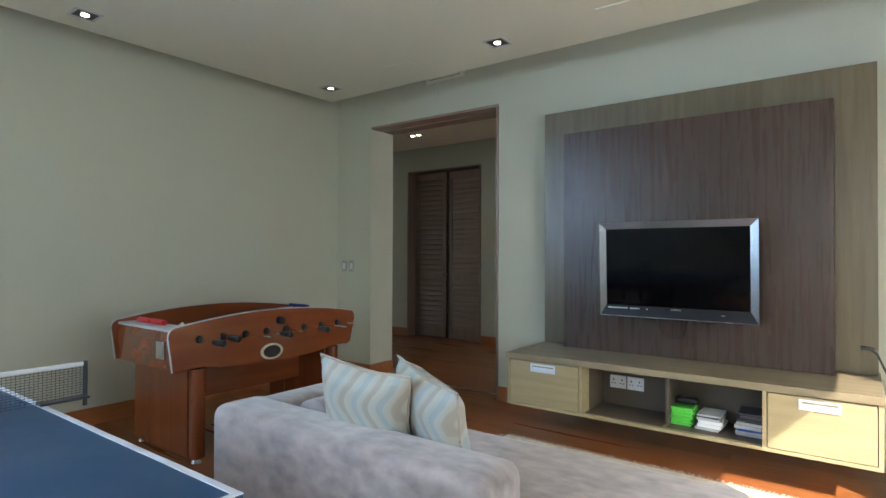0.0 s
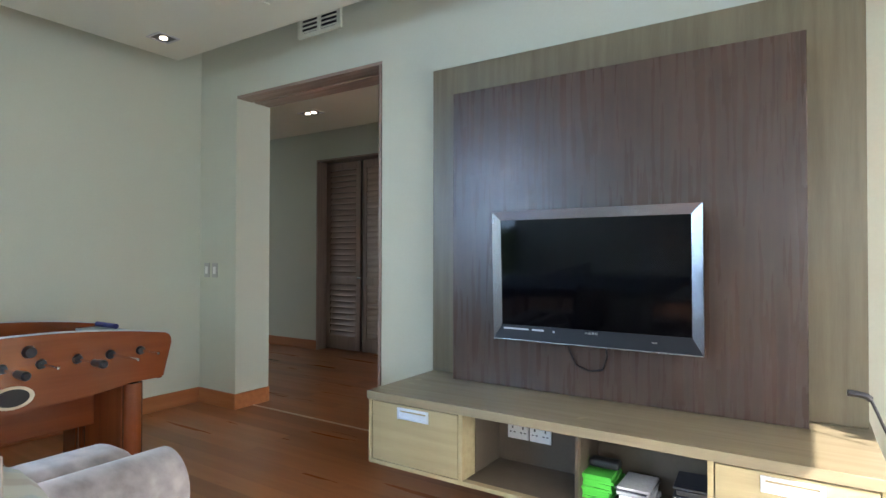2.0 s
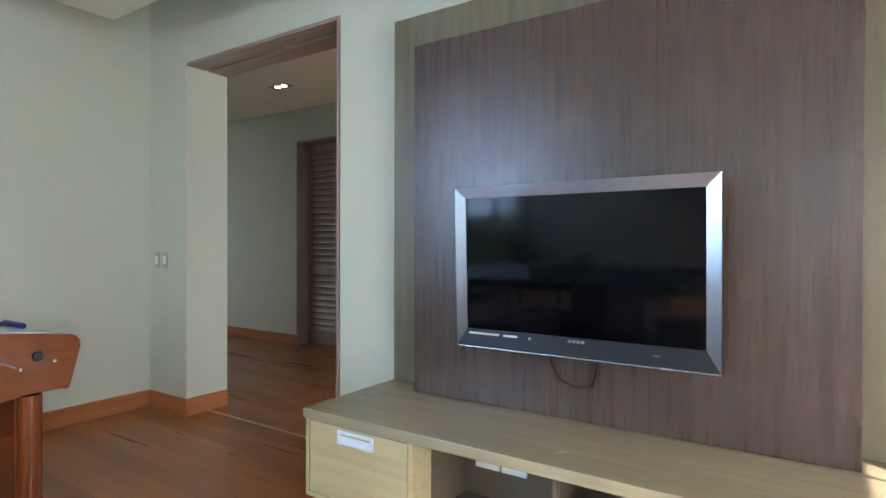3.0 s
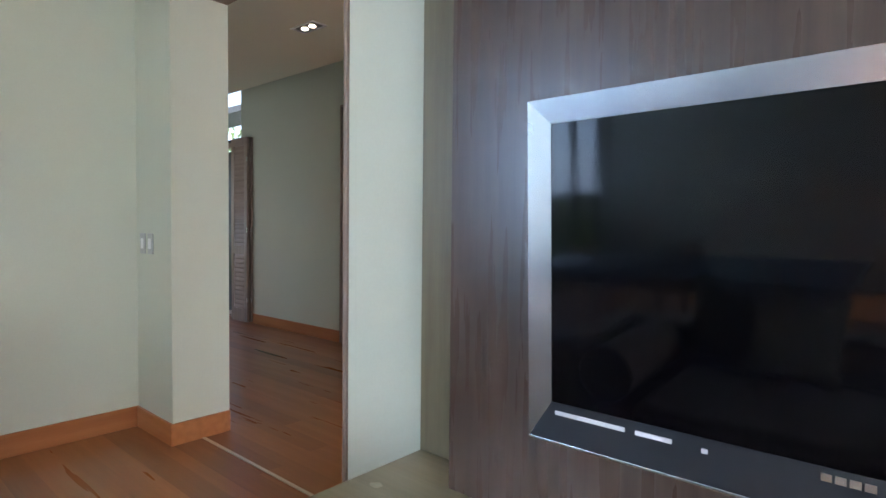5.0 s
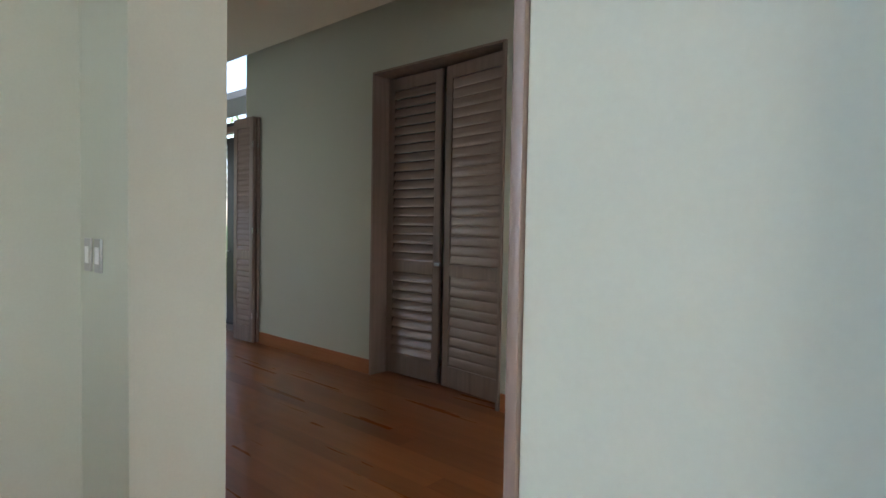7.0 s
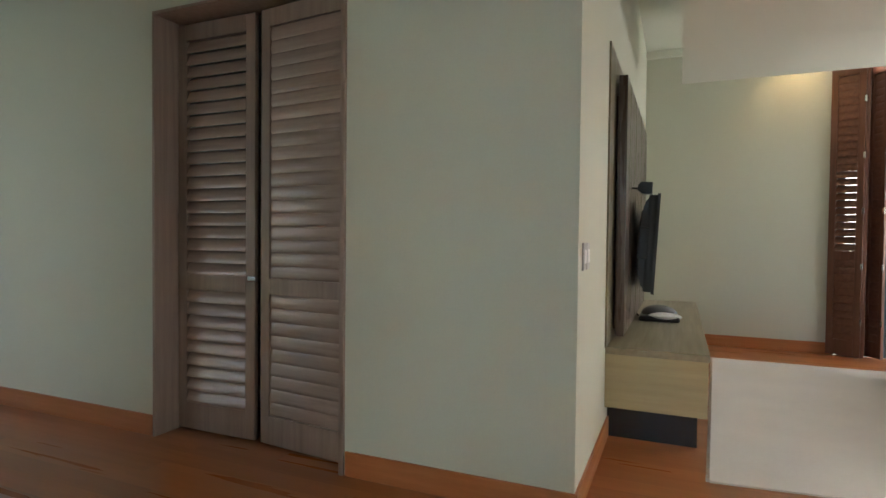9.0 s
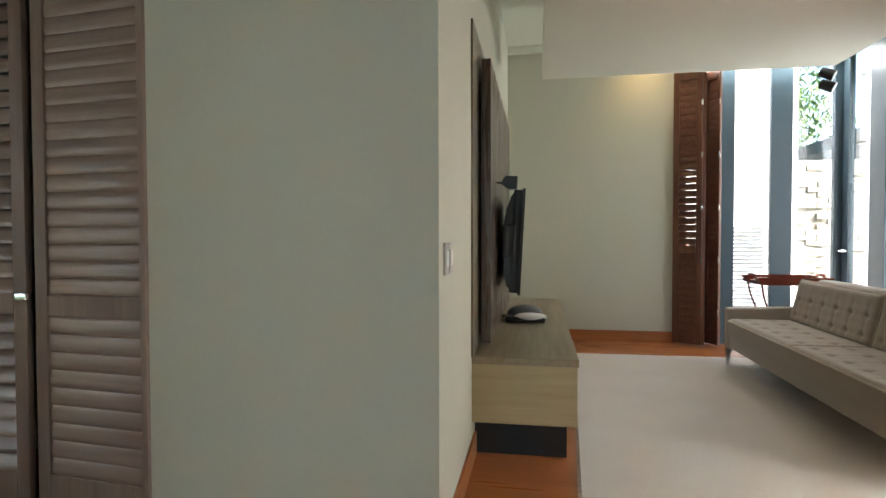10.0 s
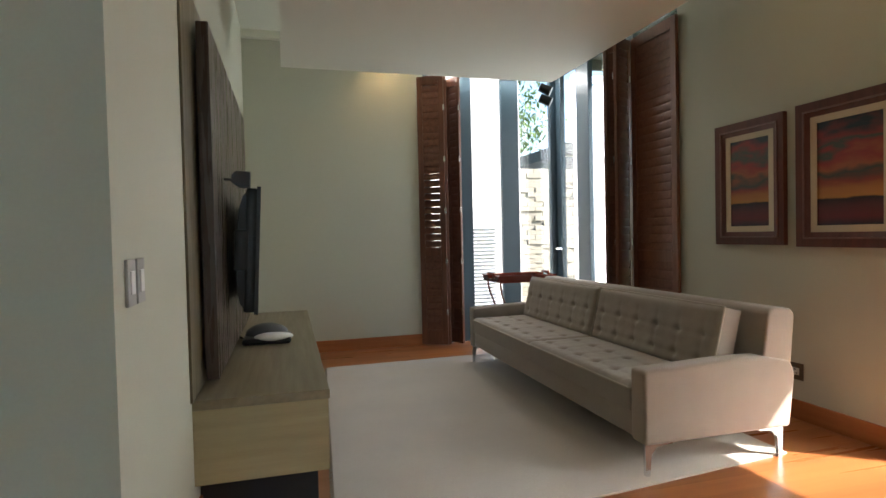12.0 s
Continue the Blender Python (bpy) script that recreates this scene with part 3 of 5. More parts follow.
cup = thing("door_1", (0, 0, 0), "grey-brown louvred double cupboard door, slightly ajar", "door")
cup["kind"] = "structure"
bm = B()
bx(bm, LDL, LDL + 0.02, HALLN - 0.02, HALLN + 0.25, 0, LDH - 0.02, 0.003)
bx(bm, LDR - 0.03, LDR, HALLN - 0.02, HALLN + 0.25, 0, LDH - 0.02, 0.003)
bx(bm, LDL, LDR, HALLN - 0.02, HALLN + 0.25, LDH - 0.02, LDH, 0.003)
part("door_frame", bm, M_SHUT, cup)
louvre_leaf(cup, "door_leaf", 0.66, 2.73, pose(LDL + 0.025, HALLN + 0.185, 0.015), M_SHUT, M_SHUTX, 68)
louvre_leaf(cup, "door_leaf", 0.72, 2.73, pose(LDL + 0.74, HALLN + 0.18, 0.015, 0, 0, -6), M_SHUT, M_SHUTX, 86)
part("door_catch", bx(B(), LDL + 0.655, LDL + 0.72, HALLN + 0.13, HALLN + 0.165, 1.04, 1.075, 0.004), M_CHROME, cup, "small chrome catch")

gs = thing("shutter", (0, 0, 0), "open grey-brown louvred shutters at the garden door", "shutter")
louvre_leaf(gs, "shutter_leaf", 0.43, 2.58, pose(-8.52, 7.085, 0.02, 0, 0, 2), M_SHUT, M_SHUTX, 74, pitch=0.066, hinges=3)
louvre_leaf(gs, "shutter_leaf", 0.43, 2.58, pose(-8.52, 7.04, 0.02, 0, 0, 0), M_SHUT, M_SHUTX, 74, pitch=0.066, hinges=3)
louvre_leaf(gs, "shutter_leaf", 0.50, 2.58, pose(-10.60, 7.205, 0.02, 0, 0, 0), M_SHUT, M_SHUTX, 74, pitch=0.066, hinges=3)
louvre_leaf(gs, "shutter_leaf", 0.50, 2.58, pose(-10.58, 7.155, 0.02, 0, 0, -2), M_SHUT, M_SHUTX, 74, pitch=0.066, hinges=3)

ns = thing("shutter", (0, 0, 0), "folded red-brown louvred shutters beside the garden glazing", "shutter")
louvre_leaf(ns, "shutter_leaf", 0.335, 3.3, pose(-1.385, 12.235, 0.02, 0, 0, -30), M_SHUTR, M_SHUTR, 80, 1.15, hinges=5, open_at=(1.2, 2.1))
louvre_leaf(ns, "shutter_leaf", 0.20, 3.3, pose(-1.075, 12.07, 0.02, 0, 0, 74), M_SHUTR, M_SHUTR, 80, 1.15)
louvre_leaf(ns, "shutter_leaf", 0.235, 3.3, pose(-0.995, 12.265, 0.02, 0, 0, -66), M_SHUTR, M_SHUTR, 80, 1.15, hinges=5)

es = thing("shutter", (0, 0, 0), "folded red-brown louvred shutters against the painting wall", "shutter")
louvre_leaf(es, "shutter_leaf", 0.68, 3.3, pose(R2E - 0.03, 10.49, 0.02, 0, 0, -90), M_SHUTR_FLAT, M_SHUTR_FLAT, 89.5, 1.1, hinges=0, open_at=(1.1, 2.0), slit=0.016)
for k, a in enumerate((-155, -25, -152)):
    y = 10.54 + 0.10 * k
    louvre_leaf(es, "shutter_leaf", 0.27, 3.3, pose(R2E - (0.03 if k % 2 == 0 else 0.275), y, 0.02, 0, 0, a), M_SHUTR, M_SHUTR, 80, 1.1, hinges=4)


# ---- fittings ----
def downlight(x, y, w, d, lamps, label, z=3.005):
    f = thing("downlight", (x, y, z), label, "downlight", "recessed downlights")
    bm = B()
    for a in ((-w, w, -d, -d + 0.018), (-w, w, d - 0.018, d), (-w, -w + 0.018, -d + 0.018, d - 0.018), (w - 0.018, w, -d + 0.018, d - 0.018)):
        bx(bm, *a, -0.006, 0.0)
    part("trim_ring", bm, M_SILVER, f)
    part("recess", bx(B(), -w + 0.018, w - 0.018, -d + 0.018, d - 0.018, -0.003, 0.0), M_BLACK, f)
    for i in range(lamps):
        xx = (i - (lamps - 1) / 2) * 0.10
        part("bulb", cyl(B(), (xx, 0, -0.008), (xx, 0, -0.003), 0.026, 0.026, 20), M_LAMP, f, "glowing warm lamp lens")
    return f


for x, y in ((-4.24, 1.46), (-2.235, 3.545), (-4.165, 3.595)):
    downlight(x, y, 0.085, 0.085, 1, "square recessed ceiling downlight, lit")
downlight(-4.86, 5.74, 0.15, 0.075, 2, "rectangular recessed twin downlight, lit")
for x, y in ((-1.285, 3.53), (-3.18, 3.55)):
    sp = thing("ceiling_speaker", (x, y, 3.005), "flush white square ceiling speaker grille", "speaker", "ceiling speakers")
    part("grille", bx(B(), -0.13, 0.13, -0.10, 0.10, -0.006, 0.0, 0.002), M_CEIL, sp)
for x, y, p in ((-1.75, 12.0, 4), (0.25, 8.3, 2)):
    f = downlight(x, y, 0.075, 0.075, 1, "recessed warm downlight over the wall", TOP)
    warm_spot("downlight_lamp", (x, y, TOP - 0.03), p)

vent = thing("air_vent", (-3.40, TVW, 3.24), "white slotted air-conditioning vent high on the wall", "vent")
bm = B()
for a in ((-0.235, 0.235, 0.06, 0.085), (-0.235, 0.235, -0.085, -0.06), (-0.235, -0.20, -0.06, 0.06), (0.20, 0.235, -0.06, 0.06), (-0.012, 0.012, -0.06, 0.06)):
    bx(bm, a[0], a[1], -0.03, 0, a[2], a[3], 0.002)
part("vent_frame", bm, M_CEIL, vent)
part("backing", bx(B(), -0.2, 0.2, -0.006, 0, -0.06, 0.06), M_BLACK, vent)
sl = mesh_of("slat", bx(B(), -0.2, 0.2, -0.024, -0.008, -0.006, 0.006), M_CEIL)
for i in range(3):
    share("slat", sl, vent, pose(0, 0, -0.035 + 0.035 * i, 25))


def switch(at, label, n=1, w=0.075, h=0.135, group="light switches"):
    s = thing("light_switch", at, label, "light switch", group)
    part("plate", bx(B(), -w / 2, w / 2, -0.010, 0, -h / 2, h / 2, 0.003), M_PLATE, s)
    part("rocker", bx(B(), -w * 0.24, w * 0.24, -0.014, -0.009, -h * 0.25, h * 0.25, 0.002), M_WHITE, s, "white rocker")


switch(pose(-4.865, TVW, 1.243), "satin steel light switch with a white rocker")
switch(pose(-4.745, TVW, 1.243), "satin steel light switch with a white rocker")
switch(pose(R2W, 7.27, 1.25, 0, 0, 90), "satin steel light switch by the wall corner", w=0.085)
switch(pose(R2W, 7.375, 1.25, 0, 0, 90), "satin steel light switch by the wall corner", w=0.085)


def socket(at, label, w=0.146, h=0.086, surround=False):
    s = thing("wall_socket", at, label, "socket", "wall sockets")
    if surround:
        part("surround_plate", bx(B(), -w / 2 - 0.03, w / 2 + 0.03, -0.008, 0, -h / 2 - 0.035, h / 2 + 0.035, 0.003), M_DARKIN, s, "brown surround plate")
    part("plate", bx(B(), -w / 2, w / 2, -0.012, 0, -h / 2, h / 2, 0.004), M_WHITE, s)
    for x in (-w / 4, w / 4):
        bm = B()
        bx(bm, x - 0.004, x + 0.004, -0.0135, -0.0115, 0.008, 0.022)
        bx(bm, x - 0.016, x - 0.006, -0.0135, -0.0115, -0.014, -0.008)
        bx(bm, x + 0.006, x + 0.016, -0.0135, -0.0115, -0.014, -0.008)
        part("pin_holes", bm, M_BLACK, s)


socket(pose(R2E, 8.66, 0.34, 0, 0, -90), "white double wall socket on a brown plate", 0.12, 0.05, True)


# ---- television walls ----
def media_wall(at, outer, inner, unit_w, label_p, back=0.0):
    """Veneered wall panel: local x along the wall, face towards -y."""
    p = thing("wall_panel", at, label_p, "wall panel")
    y0, y1, y2 = outer[4], inner[4], 0.0
    part("surround", bx(B(), outer[0], outer[1], -y0, 0, outer[2], outer[3], 0.002), M_OLIVE, p, "olive-brown veneer surround")
    part("veneer_board", bx(B(), inner[0], inner[1], -y1, -(back or y0), inner[2], inner[3], 0.002), M_WALNUT, p, "dark walnut veneer board")
    return p


media_wall(pose(0, TVW, 0), (-2.207, 0.072, 0.632, 2.597, 0.156), (-1.96, -0.147, 0.632, 2.37, 0.302), 0, "large dark walnut veneer panel in an olive surround")
lounge_panel = media_wall(pose(R2W, 0, 0, 0, 0, 90), (8.20, 11.15, 0.632, 2.6, 0.012), (8.49, 10.9, 0.665, 2.455, 0.092), 0, "dark walnut veneer panel beside the lounge door", 0.034)
part("spacer_frame", bx(B(), 8.60, 10.8, -0.034, -0.012, 0.70, 2.34), M_DARKIN, lounge_panel, "dark recessed spacer behind the board")


def cabinet(at, x0, x1, y0, cols, zb, zt, top_mat, body_mat, label, closed=(), inset=()):
    """Wall-hung low cabinet: local x along the wall, wall at y 0, front at y0 (negative)."""
    c = thing("tv_cabinet", at, label, "cabinet")
    f = y0
    part("top", bx(B(), x0, x1, f, 0, zt - 0.045, zt, 0.003), top_mat, c, "taupe oak top board")
    part("floor_board", bx(B(), x0 + 0.006, x1 - 0.006, f + 0.012, 0, zb, zb + 0.022, 0.002), body_mat, c)
    for a in cols:
        # Inset partitions are coloured darker than the oak uprights.
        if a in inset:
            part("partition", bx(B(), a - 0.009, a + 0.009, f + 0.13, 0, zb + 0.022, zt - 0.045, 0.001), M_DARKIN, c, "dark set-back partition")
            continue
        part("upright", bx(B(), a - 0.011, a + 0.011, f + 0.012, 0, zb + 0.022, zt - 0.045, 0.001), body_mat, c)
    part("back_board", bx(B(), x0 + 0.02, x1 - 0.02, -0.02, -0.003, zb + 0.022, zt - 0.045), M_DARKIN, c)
    for a, b in closed:
        d = part("drawer", bx(B(), a + 0.016, b - 0.016, f + 0.012, f + 0.034, zb + 0.026, zt - 0.053, 0.002), body_mat, c)
        m = (a + b) / 2
        h = part("handle", B_handle(m, f), M_HANDLE, d, "recessed aluminium pull")
        part("handle_recess", bx(B(), m - 0.085, m + 0.085, f + 0.0085, f + 0.0115, zt - 0.118, zt - 0.088), M_HANDLE, d)
    return c


def B_handle(m, f):
    bm = B()
    z0, z1 = 0.505, 0.565
    for a in ((m - 0.1, m + 0.1, z1 - 0.013, z1), (m - 0.1, m + 0.1, z0, z0 + 0.013), (m - 0.1, m - 0.085, z0 + 0.013, z1 - 0.013), (m + 0.085, m + 0.1, z0 + 0.013, z1 - 0.013)):
        bx(bm, a[0], a[1], f + 0.004, f + 0.013, a[2], a[3], 0.001)
    return bm


CB = TVW - 3.642
cab1 = cabinet(pose(0, TVW, 0), -2.212, 0.085, -CB, (-2.195, -1.61, -1.05, -0.472, 0.068), 0.232, 0.63, M_OAKTOP, M_OAK, "long wall-hung oak television cabinet with open middle shelves", ((-2.195, -1.61), (-0.472, 0.068)), (-1.05,))
cab2 = cabinet(pose(R2W, 0, 0, 0, 0, 90), 8.24, 11.36, -0.62, (8.255, 9.3, 10.3, 11.345), 0.235, 0.63, M_OAKTOP, M_OAK, "long oak television cabinet on a black plinth", ((9.3, 10.3), (10.3, 11.345)))
part("side_panel", bx(B(), 8.243, 8.262, -0.612, -0.002, 0.238, 0.585, 0.002), M_OAK_Y, cab2)
part("door_front", bx(B(), 8.27, 9.285, -0.608, -0.586, 0.262, 0.577, 0.002), M_OAK, cab2)
part("plinth", bx(B(), 8.39, 11.2, -0.56, -0.002, 0.0, 0.235, 0.002), M_BLACK, cab2, "matt black plinth")
# Thin dark brown sheets make the open bays darker than the oak body.
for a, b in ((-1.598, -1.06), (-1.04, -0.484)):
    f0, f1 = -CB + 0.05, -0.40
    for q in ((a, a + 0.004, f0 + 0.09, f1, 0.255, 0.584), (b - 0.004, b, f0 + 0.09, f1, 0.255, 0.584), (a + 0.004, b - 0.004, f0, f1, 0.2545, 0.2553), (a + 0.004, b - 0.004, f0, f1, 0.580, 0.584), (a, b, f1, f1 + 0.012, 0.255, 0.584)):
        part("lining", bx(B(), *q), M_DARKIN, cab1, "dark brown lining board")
for x in (-1.475, -1.345):
    socket(pose(x, TVW - 0.40, 0.43), "white double socket inside the cabinet", 0.122, 0.095)


random.seed(21)
for x, y, w, d in ((-2.11, 3.92, 0.07, 0.03), (-2.13, 4.03, 0.05, 0.05), (-2.0, 3.93, 0.04, 0.02), (-2.11, 3.73, 0.03, 0.012), (-1.545, 4.08, 0.05, 0.022), (-1.03, 3.78, 0.08, 0.025)):
    bm = B()
    prism(bm, [(w / 2 * math.cos(a) * random.uniform(0.45, 1), d / 2 * math.sin(a) * random.uniform(0.45, 1)) for a in [2 * math.pi * i / 11 for i in range(11)]], 2, 0, 0.0006)
    part("scuff", bm, M_SCUFF, cab1, "pale worn scuff on the top", pose(x, y - TVW, 0.63, 0, 0, random.uniform(0, 60)))


def television(at, w, h, label, arm=0.2, words=True):
    """Local x along the picture, screen towards -y, its back at y 0; stands on a wall bracket."""
    t = thing("television", at, label, "television")
    b, low = 0.048, 0.078
    part("body", bx(bx(B(), -w / 2 + 0.01, w / 2 - 0.01, -0.075, -0.01, 0.01, h - 0.01, 0.012), -w * 0.33, w * 0.33, -0.012, 0.04, 0.12, h - 0.12, 0.015), M_BLACK, t)
    bm = B()
    o = [(-w / 2, 0), (w / 2, 0), (w / 2, h), (-w / 2, h)]
    i = [(-w / 2 + b, low), (w / 2 - b, low), (w / 2 - b, h - b), (-w / 2 + b, h - b)]
    rim, low_bm = B(), B()
    for k in range(4):
        j = (k + 1) % 4
        own = bm if k else low_bm
        for q, r, y0, y1, into in ((o, o, -0.070, -0.092, rim), (o, i, -0.0921, -0.083, own), (i, i, -0.083, -0.075, own)):
            into.faces.new([into.verts.new((p[0], y, p[1])) for p, y in ((q[k], y0), (q[j], y0), (r[j], y1), (r[k], y1))])
    part("bezel", bm, M_ALU, t, "brushed aluminium bezel")
    part("rim", rim, M_BLACK, t, "black outer rim")
    # Same frame as above; the dark floor it mirrors is put into its colour.
    part("lower_bezel", low_bm, M_BEZEL, t, "lower bezel, dark reflection put into its colour")
    part("lip", bx(B(), -w / 2, w / 2, -0.094, -0.075, -0.003, 0.003, 0.001), M_ALU, t)
    part("screen", bx(B(), -w / 2 + b, w / 2 - b, -0.081, -0.074, low, h - b), M_SCREEN, t, "glossy black screen, switched off")
    if words:
        for x0, x1, z in ((-0.464, -0.32, 0.055), (-0.30, -0.235, 0.055), (-0.186, -0.176, 0.053)):
            part("marking", bx(B(), x0, x1, -0.0868, -0.083, z, z + 0.008), M_SILVER, t, "small pale marking")
        bm = B()
        for k in range(4):
            bx(bm, -0.018 + 0.0175 * k, -0.004 + 0.0175 * k, -0.0866, -0.082, 0.058, 0.070)
        part("emblem", bm, M_CHROME, t, "small silver maker's emblem")
        part("power_light", bx(B(), 0.30, 0.325, -0.0885, -0.084, 0.04, 0.046), M_CHROME, t)
    part("wall_bracket", bx(bx(B(), -0.16, 0.16, arm - 0.012, arm, h * 0.25, h * 0.75, 0.003), -0.05, 0.05, 0.03, arm - 0.01, h * 0.4, h * 0.6, 0.005), M_BLACK, t, "black steel wall bracket")
    return t


television(pose(-1.057, 4.048, 0.938, 2.2), 1.045, 0.683, "flat television with a brushed aluminium frame, switched off", 0.112)
cable = thing("tv_cable", (0, 0, 0), "thin black cable hanging below the television", "cable")
part("cord", tube(B(), [(-1.22, 4.09, 0.97), (-1.215, 4.13, 0.87), (-1.18, 4.135, 0.80), (-1.11, 4.138, 0.775), (-1.04, 4.137, 0.79), (-1.015, 4.13, 0.86), (-1.02, 4.09, 0.97)], 0.004), M_BLACK, cable)
tv2 = television(pose(R2W + 0.145, 9.52, 0.925, 3, 0, 92.5), 1.12, 0.76, "slim black television on a wall bracket, edge towards the hall", 0.052, False)
shell = [(-0.02, 0.03), (0.01, 0.06), (0.03, 0.14), (0.03, 0.62), (0.01, 0.70), (-0.02, 0.735)]
part("housing", prism(B(), shell, 0, -0.545, 0.545), M_BLACK, tv2)
part("side_connector_bay", bx(B(), -0.552, -0.50, -0.03, 0.05, 0.26, 0.50, 0.008), M_BLACK, tv2)
spk = thing("satellite_speaker", (R2W + 0.092, 9.0, 1.725), "small black satellite speaker on a wall arm", "speaker")
part("arm", cyl(B(), (0, 0, 0), (0.07, 0, -0.005), 0.008), M_BLACK, spk)
part("speaker_body", prism(B(), [(0.045, -0.022), (0.085, -0.048), (0.145, -0.048), (0.15, 0.04), (0.07, 0.044), (0.045, 0.02)], 1, -0.05, 0.05), M_BLACK, spk)
box = thing("set_top_box", (-3.14, 9.70, 0.63), "dark rounded device with a pale lid and cables", "router")
part("base", bx(B(), -0.16, 0.17, -0.15, 0.15, 0.0, 0.045, 0.02, 3), M_BLACK, box)
bm = B()
bmesh.ops.create_uvsphere(bm, u_segments=24, v_segments=12, radius=1.0, matrix=Matrix.Translation((0.05, -0.09, 0.045)) @ Matrix.Diagonal((0.135, 0.075, 0.032, 1)))
part("lid", bm, M_WHITE, box, "pale glossy lid")
bm = B()
bmesh.ops.create_uvsphere(bm, u_segments=24, v_segments=12, radius=1.0, matrix=Matrix.Translation((0.0, 0.05, 0.05)) @ Matrix.Diagonal((0.15, 0.10, 0.078, 1)))
part("cover", bm, M_GREYPL, box, "grey domed cover")
part("cord", tube(B(), [(-0.14, 0.0, 0.02), (-0.20, 0.03, 0.05), (-0.21, 0.09, 0.04), (-0.17, 0.12, 0.01), (-0.2, 0.18, 0.006)], 0.004), M_BLACK, box)

# things in the open shelves
random.seed(4)


def stack(x, y, n, w, d, mats, label, name="magazine", z=0.2555):
    for i in range(n):
        t = random.uniform(0.010, 0.022)
        m = tagged(part(name, bx(B(), -w / 2, w / 2, -d / 2, d / 2, 0, t, 0.0015), mats[i % len(mats)]), label, "magazine", "magazines on the shelf")
        m.matrix_basis = pose(x + random.uniform(-0.008, 0.008), y + random.uniform(-0.01, 0.01), z, 0, 0, random.uniform(-6, 6))
        z += t + 0.0006
    return z


stack(-0.97, 3.90, 7, 0.14, 0.19, [M_GREEN], "bright green plastic game case in a pile", "game_case")
ztop = stack(-0.80, 3.88, 6, 0.14, 0.20, [M_PAPER, M_WHITE, M_WHITE, M_PAPER, M_DKPAPER], "pale glossy magazine in a pile")
stack(-0.565, 3.90, 5, 0.15, 0.21, [M_PAPER, M_PAPER, M_BLUEPAPER], "grey glossy magazine in a pile")
stack(-0.565, 3.90, 3, 0.15, 0.20, [M_DKPAPER], "dark glossy magazine on top of a pile", z=0.2555 + 0.095)
pad = thing("game_controller", (-0.95, 3.88, 0.40), "black game controller on green cases", "controller")
part("grip", bx(B(), -0.07, 0.07, -0.035, 0.035, -0.01, 0.028, 0.014, 3), M_BLACK, pad)


